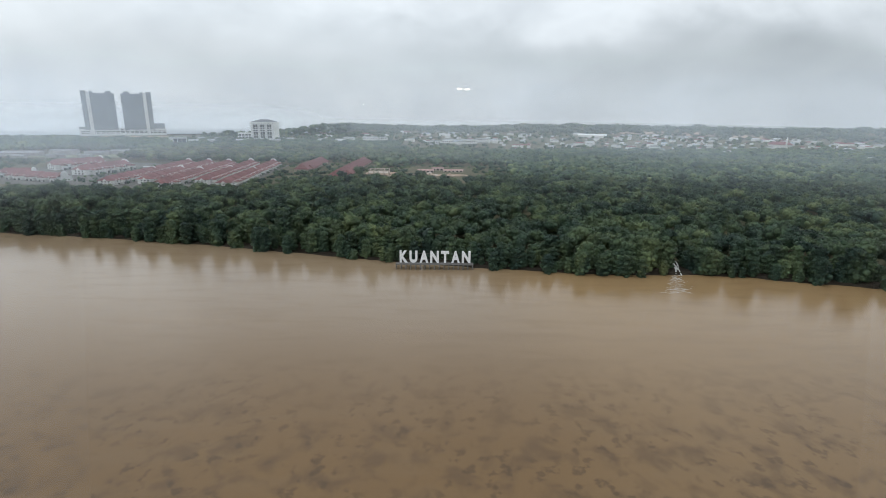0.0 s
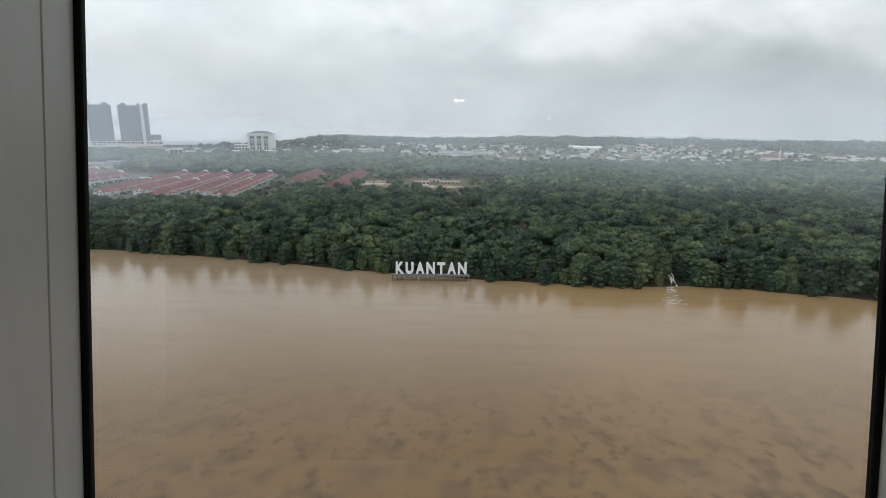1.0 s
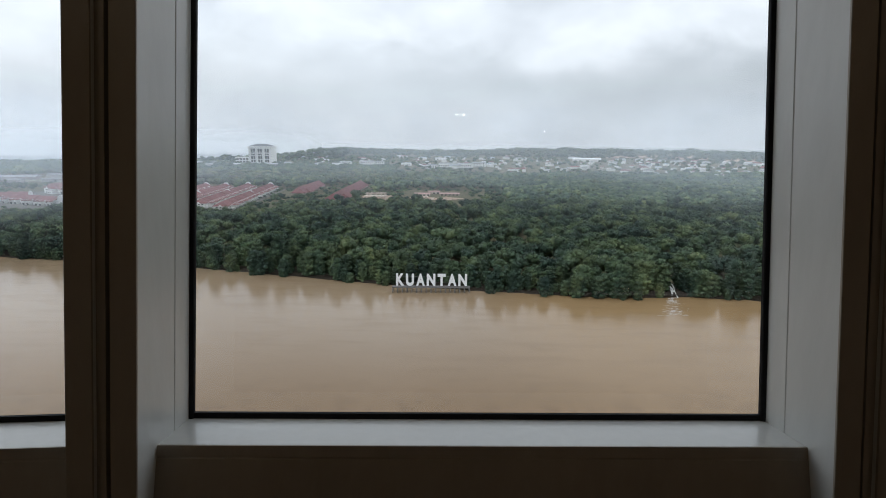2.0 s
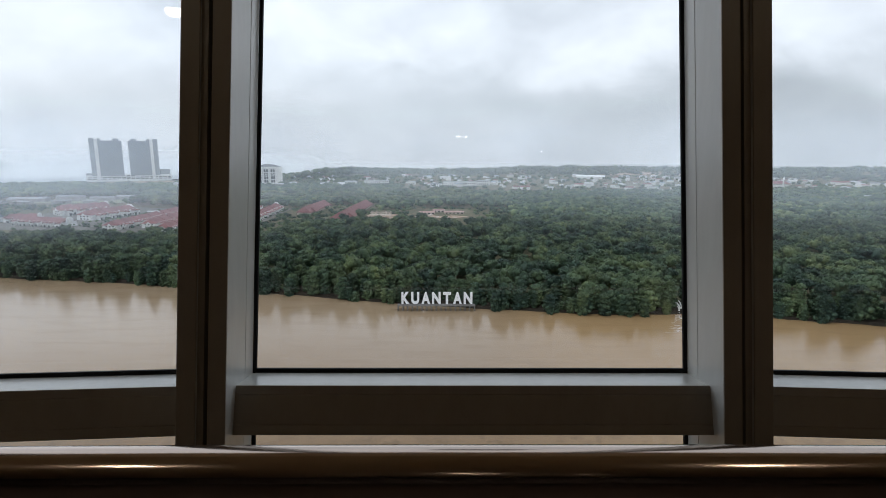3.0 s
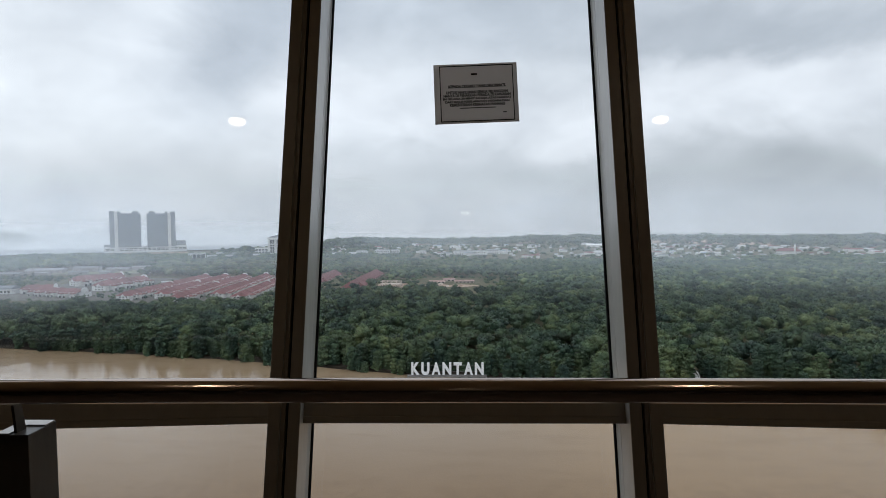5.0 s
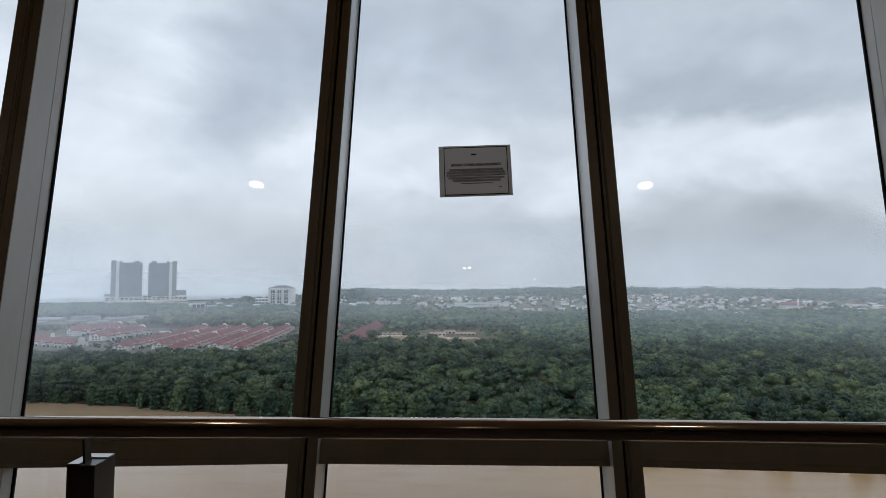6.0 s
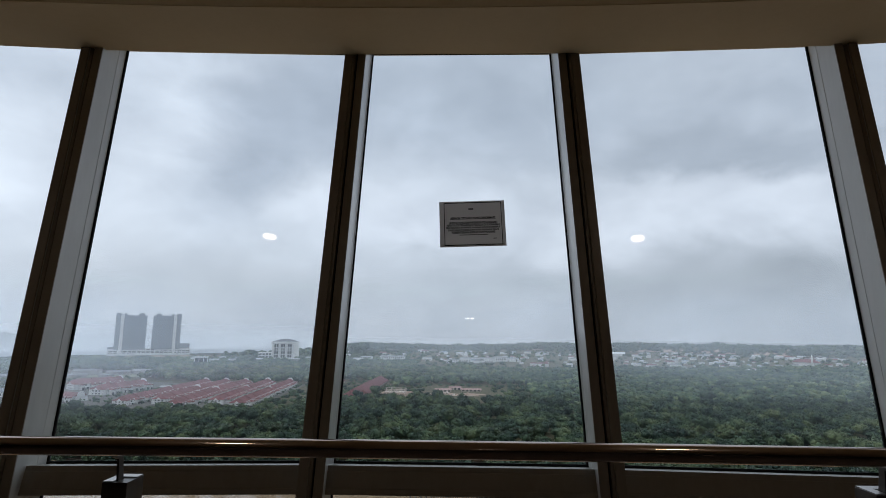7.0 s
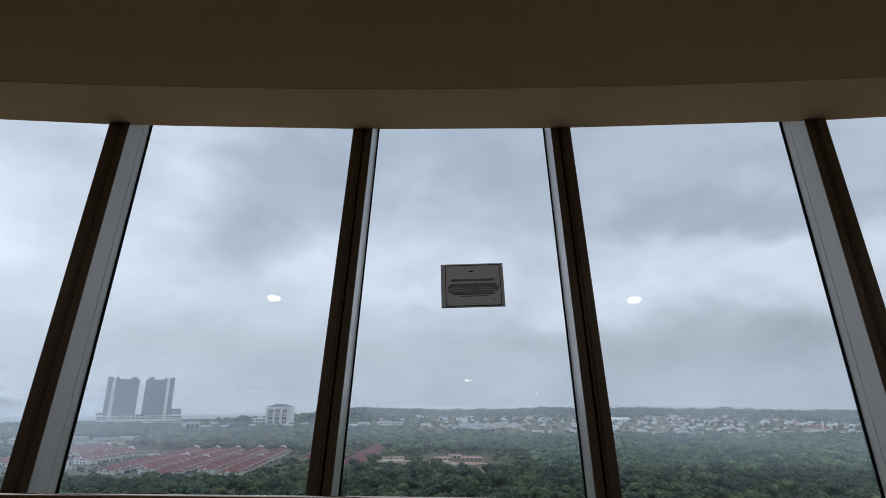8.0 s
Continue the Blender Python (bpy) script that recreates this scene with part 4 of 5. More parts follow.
# ---------------------------------------------------------------- hills and mist
def ridge_height(az):
    return np.interp(az, (-26, -20, -17, -13.5, -10.5, -8, -4.7, 1.4, 6, 9, 16, 24, 29, 33.5, 40, 50), (0, 0, 0, 1, 9, 7, 4, 1, 8, 16, 20, 21, 22, 24, 30, 36))


def build_hills():
    az = np.linspace(-13, 50, 131)
    bm = bmesh.new()
    rows = []
    for r, share in ((2250, 0.0), (2400, 0.55), (2520, 0.95), (2620, 1.0), (2800, 0.6), (3000, 0.0)):
        rows.append([bm.verts.new((r * math.sin(radians(a)), r * math.cos(radians(a)), 0.7 + share * ridge_height(a))) for a in az])
    for a, b in zip(rows, rows[1:]):
        for i in range(len(az) - 1):
            bm.faces.new((a[i], a[i + 1], b[i + 1], b[i]))
    thing("hill_ridge", bm, SOIL, "long low wooded ridge behind the town", "hill", kind="structure", smooth=True)
    # cut slopes of bare earth above the houses
    cuts = ((17.5, 20.4, 2290, 2370), (20.5, 27.5, 2300, 2430), (28.5, 31.5, 2280, 2380), (7.5, 9.5, 2290, 2340))
    for a0, a1, r0, r1 in cuts:
        bm = bmesh.new()
        rows = []
        for r in np.linspace(r0, r1, 5):
            lift = float(np.interp(r, (2250, 2400, 2520), (0, 0.55, 0.95)))
            rows.append([bm.verts.new((r * math.sin(radians(a)), r * math.cos(radians(a)), 2.4 + lift * ridge_height(a) + 0.5 * noise.noise((a, r * 0.02, 4)))) for a in np.linspace(a0, a1, 15)])
        for k, (p, q) in enumerate(zip(rows, rows[1:])):
            for i in range(14):
                if noise.noise((a0 + i * 0.55, k * 0.8, 7)) > -0.12:
                    bm.faces.new((p[i], p[i + 1], q[i + 1], q[i]))
        thing("bare_slope", bm, MUD, "cut slope of bare pink earth above the town", "ground", kind="structure", smooth=True)
    n = 2400
    a = rng.uniform(-13.5, 49, n)
    r = rng.uniform(2280, 2680, n)
    keep = np.ones(n, bool)
    for a0, a1, r0, r1 in cuts:
        keep &= ~((a > a0) & (a < a1) & (r < r1) & (rng.uniform(0, 1, n) < 0.62))
    a, r = a[keep], r[keep]
    n = len(a)
    share = np.interp(r, (2250, 2400, 2520, 2620, 2800), (0, 0.55, 0.95, 1.0, 0.6))
    grove("ridge_trees", r * np.sin(np.radians(a)), r * np.cos(np.radians(a)), rng.uniform(8, 15, n), rng.uniform(8, 20, n), 3, 4, "hazy tree line along the far ridge", share * ridge_height(a), 0.35)
    n = 1400
    a = np.sort(rng.uniform(-12.3, 49, n))
    r = rng.uniform(2560, 2640, n)
    grove("crest_trees", r * np.sin(np.radians(a)), r * np.cos(np.radians(a)), rng.uniform(5, 9, n), rng.uniform(9, 18, n) * np.array([1.0 + 0.8 * noise.noise((q * 0.8, 0.5, 3.0)) for q in a]), 3, 5, "taller trees standing along the crest of the ridge", ridge_height(a), 0.35)
    # trees on the last low land before the sea
    n = 260
    a = rng.uniform(-24, -9.5, n)
    r = np.interp(a, (-24, -19.5, -10), (1850, 1890, 2030)) + rng.uniform(-90, 10, n)
    grove("shore_trees", r * np.sin(np.radians(a)), r * np.cos(np.radians(a)), rng.uniform(7, 13, n), np.interp(a, (-24, -17, -12), (11, 17, 34)) * rng.uniform(0.6, 1.3, n), 4, 6, "hazy trees along the sea shore", 0.9, 0.3)
    # a headland out at sea
    bm = bmesh.new()
    rows = []
    for s in np.linspace(-1, 1, 9):
        row = []
        for q in np.linspace(0, 1, 40):
            aa = -52 + 13.2 * q
            rr = 4150 + 160 * s
            hgt = 62 * (1 - s * s) * min(1, (1 - q) * 6) ** 0.6 * (0.85 + 0.3 * noise.noise((q * 9, s, 2)))
            row.append(bm.verts.new((rr * math.sin(radians(aa)), rr * math.cos(radians(aa)), max(-0.5, hgt))))
        rows.append(row)
    for p, q in zip(rows, rows[1:]):
        for i in range(39):
            bm.faces.new((p[i], p[i + 1], q[i + 1], q[i]))
    thing("headland", bm, SOIL, "dim grey headland far out at sea", "headland", kind="structure", smooth=True)


build_hills()


def build_haze():
    """Curved shells that stand in for haze over the land and before the far shore."""
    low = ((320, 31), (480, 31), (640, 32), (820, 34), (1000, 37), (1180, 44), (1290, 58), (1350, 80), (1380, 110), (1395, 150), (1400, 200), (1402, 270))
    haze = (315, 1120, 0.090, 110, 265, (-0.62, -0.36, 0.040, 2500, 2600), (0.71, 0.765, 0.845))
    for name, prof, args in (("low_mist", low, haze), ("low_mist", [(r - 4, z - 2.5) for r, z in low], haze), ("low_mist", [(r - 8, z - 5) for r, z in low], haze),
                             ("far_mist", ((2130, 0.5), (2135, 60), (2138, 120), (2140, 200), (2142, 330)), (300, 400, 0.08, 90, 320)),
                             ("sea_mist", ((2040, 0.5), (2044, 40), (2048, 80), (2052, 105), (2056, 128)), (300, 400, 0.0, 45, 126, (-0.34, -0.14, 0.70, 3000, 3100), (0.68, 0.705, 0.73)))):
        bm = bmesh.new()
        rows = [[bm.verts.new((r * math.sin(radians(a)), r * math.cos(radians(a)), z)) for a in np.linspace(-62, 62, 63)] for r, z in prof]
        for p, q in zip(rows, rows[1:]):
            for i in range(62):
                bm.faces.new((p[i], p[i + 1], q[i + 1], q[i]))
        thing(name, bm, haze_material(name, *args), "thin see-through shell standing in for drizzle haze over the land", "mist", kind="structure", smooth=True)


build_haze()


# ---------------------------------------------------------------- the letters on the bank
DARKCONC = surface("stained_grey_concrete", (0.10, 0.095, 0.09), (0.20, 0.19, 0.18), scale=0.5, rough=0.85, bump=0.1, fine=8)


def build_sign():
    """White block letters on a piled deck."""
    root = group_of("town_sign", "large white block letters KUANTAN on a piled deck in the river", "sign")
    x0, x1, y = -24.6, 20.4, 306.0
    w = (x1 - x0)
    bm = bmesh.new()
    box(bm, x0 - 1.2, x1 + 1.2, y - 1.8, y + 2.2, 3.0, 3.6)
    deck = part("deck", bm, DARKCONC, root, bevel=0.05)
    k = 17
    pile = bmesh.new()
    bmesh.ops.create_cone(pile, cap_ends=True, segments=8, radius1=0.32, radius2=0.28, depth=4.8)
    pile = finish("pile", pile, DARKCONC, smooth=True)
    for i in range(k):
        for yy in (y - 1.4, y + 1.8):
            p = part("pile", pile, None, deck)
            p.matrix_basis = pose(x0 - 0.8 + (w + 1.6) * i / (k - 1), yy, 0.8)
    bm = bmesh.new()
    for zz in (5.6, 9.4):
        box(bm, x0 + 1, x1 - 1, y + 0.75, y + 0.9, zz, zz + 0.15)
    part("back_frame", bm, DARKCONC, root)
    pitch = w / 7
    for i, ch in enumerate("KUANTAN"):
        ob = fitted_text("letter", ch, 5.3 if ch in "AN" else 4.9, 7.5, SIGNWHITE, root, pose(x0 + pitch * (i + 0.5), y, 7.35, 90, 0, 0), extrude=0.4, bold=0.045)
        tagged(ob, "white block letter")


build_sign()


# ---------------------------------------------------------------- far buildings
def polar(az, r, z=0.9, turn=None):
    return pose(r * math.sin(radians(az)), r * math.cos(radians(az)), z, 0, 0, -az if turn is None else turn)


def gable_roof(bm, x0, x1, y0, y1, z0, z1, over=0.6, hip=0.0):
    """A ridge along x with eaves that overhang and a real thickness."""
    ym = (y0 + y1) / 2
    for dz in (0.0,):
        a = [bm.verts.new(p) for p in ((x0 - over, y0 - over, z0), (x1 + over, y0 - over, z0), (x1 + over, y1 + over, z0), (x0 - over, y1 + over, z0))]
        b = [bm.verts.new(p) for p in ((x0 - over + hip, ym, z1), (x1 + over - hip, ym, z1))]
        bm.faces.new((a[0], a[1], b[1], b[0]))
        bm.faces.new((a[2], a[3], b[0], b[1]))
        bm.faces.new((a[3], a[0], b[0]))
        bm.faces.new((a[1], a[2], b[1]))
        bm.faces.new((a[3], a[2], a[1], a[0]))


def build_towers():
    root = polar(-30.4, 1957)
    top, main = 133.5, 127.5
    for name, x0, x1, s in (("apartment_tower", -100.5, -14.0, 1), ("apartment_tower", 3.0, 86.0, -1)):
        ob = group_of(name, "tall grey apartment tower with a pale stair shaft and roof caps", "apartment tower", "twin towers", at=root)
        edge = x0 if s > 0 else x1
        X = lambda a, b: (min(edge + s * a, edge + s * b), max(edge + s * a, edge + s * b))
        wd = x1 - x0
        pieces = (("side_block", 0.0, 13.5, 2.0, 32, 18, top, GREYWALL), ("stair_shaft", 13.8, 22.5, -3.0, 26, 0, 129.5, WHITE), ("core", 22.8, 30.0, 1.0, 30, 18, top, GREYWALL),
                  ("facade", 30.2, wd, 0.0, 30, 18, 126.0, FACADE))
        for pn, a, b, y0, y1, z0, z1, mat_ in pieces:
            bm = bmesh.new()
            box(bm, *X(a, b), y0, y1, z0, z1)
            p = part(pn, bm, mat_, ob, "pale stair shaft" if pn == "stair_shaft" else "", bevel=0.15)
            if pn == "facade":
                slab = bmesh.new()
                u0, u1 = X(a + 0.6, b - 0.6)
                for k in range(35):
                    box(slab, u0, u1, -0.7, 0.02, 20.5 + k * 3.0, 20.9 + k * 3.0)
                part("balcony_slabs", slab, GREYWALL, p)
                fin = bmesh.new()
                for k in range(11):
                    u = u0 + (u1 - u0) * k / 10
                    box(fin, u - 0.25, u + 0.25, -0.85, -0.72, 18, 126)
                part("party_fins", fin, GREYWALL, p)
        for a, b, z1 in ((wd - 23, wd - 8, top), (wd - 8, wd, 127.8), (30.3, wd - 23, 128.3)):
            bm = bmesh.new()
            box(bm, *X(a, b), 6 if z1 < top else 0.4, 24, 126, z1)
            part("roof_cap", bm, GREYWALL if z1 > 128.5 else WHITE, ob)
    ob = group_of("podium", "long white parking podium with dark openings below the towers", "podium", at=root)
    bm = bmesh.new()
    box(bm, -117, 119, 4, 60, 0, 20)
    part("wall", bm, WHITE, ob)
    bm = bmesh.new()
    box(bm, 88, 116, 6, 50, 20.2, 36)
    part("wing", bm, GREYWALL, ob)
    bm = bmesh.new()
    box(bm, -117, -98, 6, 40, 20.2, 26)
    part("wing", bm, GREYWALL, ob)
    for k in range(1, 4):
        for j in range(18):
            x = -112 + j * 12.9
            if k == 3 and not -12 < x < 14:
                continue
            bm = bmesh.new()
            box(bm, x, x + 9.5, 3.6, 4.2, 2.2 + k * 4.6, 4.6 + k * 4.6)
            part("opening", bm, WINDOW, ob)


FACADE = surface("grey_blue_facade", (0.20, 0.218, 0.24), (0.25, 0.268, 0.29), scale=0.05, rough=0.5, bump=0.02, fine=20)
build_towers()


def build_office():
    ob = group_of("office_block", "white office block with tall columned bays and grey hipped roof", "office building", at=polar(-18.0, 1568))
    w, d, h = 37, 34, 50
    bm = bmesh.new()
    box(bm, -w, w, 1.5, d * 2, 0, h)
    part("wall", bm, WHITE, ob)
    bm = bmesh.new()
    gable_roof(bm, -w + 4, w - 4, 6, d * 2 - 6, h + 2.2, h + 9.0, 2.0, 24)
    part("roof", bm, SLATE, ob, "grey hipped roof")
    bm = bmesh.new()
    box(bm, -w - 1.5, w + 1.5, -1.2, d * 2 + 1, h - 2.5, h + 2.1)
    part("parapet", bm, WHITE, ob)
    bm = bmesh.new()
    box(bm, -w - 1, w + 14, -4, d * 2, 0, 7)
    part("plinth", bm, WHITE, ob)
    # a solid stair wall at one end, then three tall bays between paired columns
    bm = bmesh.new()
    box(bm, w - 20, w + 0.6, -1.0, 1.4, 7.1, h - 2.6)
    part("end_wall", bm, WHITE, ob)
    for j in range(4):
        for q in (-1.7, 1.7):
            bm = bmesh.new()
            x = -w + 3 + j * 18.2
            box(bm, x + q - 0.9, x + q + 0.9, -1.0, 1.4, 7.1, h - 2.6)
            part("column", bm, WHITE, ob)
    for j in range(3):
        x = -w + 3 + j * 18.2
        for k in range(4):
            bm = bmesh.new()
            box(bm, x + 3.6, x + 14.6, 0.9, 1.6, 8.0 + k * 9.8, 16.0 + k * 9.8)
            part("window", bm, WINDOW, ob)
        bm = bmesh.new()
        box(bm, x + 8.6, x + 9.6, 0.3, 0.85, 7.1, h - 2.6)
        part("window_post", bm, WHITE, ob)
        bm = bmesh.new()
        box(bm, x + 2.7, x + 15.5, -0.4, 0.25, 31.0, 33.0)
        part("balcony", bm, WHITE, ob)
    ob = group_of("office_annex", "low white annex with dark window bays", "office building", at=polar(-19.95, 1560))
    bm = bmesh.new()
    box(bm, -18, 18, 0, 30, 0, 23)
    part("wall", bm, WHITE, ob)
    for j in range(4):
        for k in range(3):
            bm = bmesh.new()
            box(bm, -16 + j * 8.4, -9.8 + j * 8.4, -0.35, 0.2, 2.0 + k * 7, 6.6 + k * 7)
            part("window", bm, WINDOW, ob)


build_office()

HOUSE_W, HOUSE_D = 7.0, 19.5


def house_meshes():
    """The parts of one terrace house; its ridge runs along x, its street front faces -y."""
    made = {}
    bm = bmesh.new()
    box(bm, 0, HOUSE_W, -HOUSE_D / 2, HOUSE_D / 2, 0, 6.2)
    made["wall"] = finish("wall", bm, WHITE)
    bm = bmesh.new()
    gable_roof(bm, 0, HOUSE_W, -HOUSE_D / 2, HOUSE_D / 2, 6.25, 11.0, 0.0)
    for v in bm.verts:
        if v.co.z < 7:
            v.co.y *= 1.08
            v.co.z -= 0.35
    made["roof"] = finish("roof", bm, TILE)
    bm = bmesh.new()
    gable_roof(bm, -4.5, 0, 1.3, 5.7, 5.2, 6.9, 0.5)
    bmesh.ops.rotate(bm, verts=bm.verts, matrix=Matrix.Rotation(radians(90), 3, "Z"))
    bmesh.ops.translate(bm, verts=bm.verts, vec=(HOUSE_W, -HOUSE_D / 2 - 0.2, 0))
    made["porch_roof"] = finish("porch_roof", bm, TILE)
    bm = bmesh.new()
    box(bm, 1.3, 5.7, -HOUSE_D / 2 - 4.4, -HOUSE_D / 2 - 0.05, 0, 5.0)
    a = [bm.verts.new(p) for p in ((1.0, -HOUSE_D / 2 - 4.75, 5.15), (6.0, -HOUSE_D / 2 - 4.75, 5.15), (3.5, -HOUSE_D / 2 - 4.75, 7.3))]
    b = [bm.verts.new(p.co + Vector((0, 0.25, 0))) for p in a]
    bm.faces.new(a)
    bm.faces.new(list(reversed(b)))
    for i in range(3):
        bm.faces.new((a[i], b[i], b[(i + 1) % 3], a[(i + 1) % 3]))
    made["porch"] = finish("porch", bm, WHITE)
    bm = bmesh.new()
    box(bm, 1.9, 5.1, -HOUSE_D / 2 - 4.5, -HOUSE_D / 2 - 4.35, 0.1, 2.6)
    made["porch_opening"] = finish("porch_opening", bm, WINDOW)
    bm = bmesh.new()
    box(bm, 3.7, 6.4, -HOUSE_D / 2 - 0.12, -HOUSE_D / 2 + 0.05, 0.2, 2.5)
    made["entrance"] = finish("entrance", bm, WINDOW)
    bm = bmesh.new()
    for v in (0.0, HOUSE_W - 0.25):
        box(bm, v, v + 0.25, -HOUSE_D / 2 - 0.6, HOUSE_D / 2 + 0.3, 5.4, 6.9)
    made["party_wall"] = finish("party_wall", bm, WHITE)
    bm = bmesh.new()
    box(bm, 0.9, 3.0, -HOUSE_D / 2 - 0.12, -HOUSE_D / 2 + 0.05, 3.6, 5.2)
    made["window"] = finish("window", bm, WINDOW)
    bm = bmesh.new()
    box(bm, 0.05, HOUSE_W - 0.05, -HOUSE_D / 2 - 3.0, -HOUSE_D / 2 - 0.05, 2.7, 3.0)
    made["awning"] = finish("awning", bm, WHITE)
    bm = bmesh.new()
    pts = [(-5.2, 6.0), (5.2, 6.0), (5.0, 9.2), (3.4, 11.2), (2.2, 12.3), (-2.2, 12.3), (-3.4, 11.2), (-5.0, 9.2)]
    loft(bm, [[(x, y, z) for y, z in pts] for x in (-0.35, 0.0)])
    made["gable_wall"] = finish("gable_wall", bm, WHITE)
    # the hipped end of a row: a short bay whose roof runs up to the ridge
    w = HOUSE_D / 2
    bm = bmesh.new()
    box(bm, -5.6, -0.02, -w * 0.9, w * 0.9, 0, 6.0)
    made["end_wall"] = finish("end_wall", bm, WHITE)
    bm = bmesh.new()
    a = [bm.verts.new(p) for p in ((0, -w * 1.08, 5.9), (-6.6, -w * 0.98, 5.9), (-6.6, w * 0.98, 5.9), (0, w * 1.08, 5.9), (0, 0, 11.0), (-0.8, 0, 10.9))]
    for f in ((0, 1, 5, 4), (1, 2, 5), (2, 3, 4, 5), (3, 2, 1, 0), (0, 4, 3)):
        bm.faces.new([a[k] for k in f])
    made["end_roof"] = finish("end_roof", bm, TILE)
    bm = bmesh.new()
    loft(bm, [[(x, y, z) for y, z in ((-3.2, 5.2), (3.2, 5.2), (0, 8.0))] for x in (-7.2, -6.7)])
    made["end_gable"] = finish("end_gable", bm, WHITE)
    bm = bmesh.new()
    for y in (-5.0, -1.0, 3.0):
        for z in (0.9, 3.8):
            box(bm, -5.68, -5.55, y, y + 1.8, z, z + 1.3)
    made["end_window"] = finish("end_window", bm, WINDOW)
    return made


def build_terraces():
    made = house_meshes()
    # rows of houses: both ends of each ridge
    rows = [((-577, 702), (-538, 706)), ((-548, 682), (-462, 655)), ((-566, 780), (-528, 838), 1.5), ((-490, 724), (-474, 806), 1.35), ((-399, 632), (-402, 852)), ((-362, 650), (-371, 856)),
            ((-326, 614), (-339, 858)), ((-292, 650), (-306, 862)), ((-256, 626), (-271, 868))]
    for (xa, ya), (xb, yb), *grow in rows:
        size = grow[0] if grow else 1.0
        length = math.hypot(xb - xa, yb - ya)
        turn = math.degrees(math.atan2(yb - ya, xb - xa))
        n = int(length / HOUSE_W)
        m = pose(xa, ya, 0.9, 0, 0, turn) @ Matrix.Diagonal((1, size, 1 + (size - 1) * 0.7, 1))
        step = 0.0
        for i in range(n):
            lift = 0.35 * math.sin(i * 2.4)
            ob = group_of("terrace_house", "two storey white terrace house with a red tiled roof", "terrace house", "terrace houses", at=m @ pose(i * HOUSE_W, 0, lift))
            for key in ("wall", "roof", "window", "awning", "entrance", "party_wall"):
                part(key, made[key], None, ob)
            if (i + n) % 3 != 1:
                for key in ("porch", "porch_roof", "porch_opening"):
                    part(key, made[key], None, ob)
            if i == n - 1 or (i == n // 2 and n > 14):
                g = part("gable_wall", made["gable_wall"], None, ob, "white shaped gable wall")
                g.location.x = HOUSE_W + 0.4 if i == n - 1 else 0.0
            if i == 0:
                for key in ("end_wall", "end_roof", "end_gable", "end_window"):
                    part(key, made[key], None, ob)
    # garden trees along the streets
    xs_, ys_ = [], []
    for (xa, ya), (xb, yb), *grow in rows:
        for f in np.arange(0.02, 1.0, 9.0 / math.hypot(xb - xa, yb - ya)):
            if rng.uniform() < 0.6:
                xs_.append(xa + (xb - xa) * f + rng.uniform(15.5, 19.0))
                ys_.append(ya + (yb - ya) * f + rng.uniform(-3, 3))
    for k in range(70):
        xs_.append(rng.uniform(-462, -425))
        ys_.append(rng.uniform(640, 850))
    xs_, ys_ = np.array(xs_), np.array(ys_)
    grove("garden_trees", xs_, ys_, rng.uniform(1.4, 3.0, len(xs_)), rng.uniform(2.2, 5.0, len(xs_)), 5, 12, "small green garden trees along the terrace streets", 0.9, 0.3)
    # a white hall with a dark vaulted roof
    ob = group_of("community_hall", "white hall with a dark vaulted roof beside the terraces", "hall", at=pose(-606, 694, 0.9, 0, 0, 6))
    bm = bmesh.new()
    box(bm, -17, 17, -8, 8, 0, 6.5)
    part("wall", bm, WHITE, ob)
    bm = bmesh.new()
    loft(bm, [[(x, 8.6 * math.cos(a), 6.55 + 4.2 * math.sin(a)) for a in np.linspace(0, math.pi, 10)] for x in (-17.6, 17.6)])
    part("roof", bm, GREYWALL, ob)
    for k in range(7):
        bm = bmesh.new()
        box(bm, -15.5 + k * 4.5, -12.8 + k * 4.5, -8.15, -7.95, 1.2, 4.6)
        part("window", bm, WINDOW, ob)
    # two long halls of the same red tile
    for (xa, ya), (xb, yb), wd in (((-207, 790), (-202, 915), 20), ((-140, 712), (-131, 925), 24)):
        length = math.hypot(xb - xa, yb - ya)
        ob = group_of("long_hall", "long hall with a plain red hipped roof", "hall", at=pose(xa, ya, 0.9, 0, 0, math.degrees(math.atan2(yb - ya, xb - xa))))
        bm = bmesh.new()
        box(bm, 0, length, -wd / 2, wd / 2, 0, 3.4)
        part("wall", bm, EARTHWALL, ob)
        bm = bmesh.new()
        gable_roof(bm, 0, length, -wd / 2, wd / 2, 3.5, 12.2, 1.6, 5)
        part("roof", bm, TILE, ob)
        bm = bmesh.new()
        gable_roof(bm, length * 0.12, length * 0.3, -wd / 2 - 5, -2, 3.6, 9.2, 0.8, 3)
        part("side_roof", bm, TILE, ob)


build_terraces()


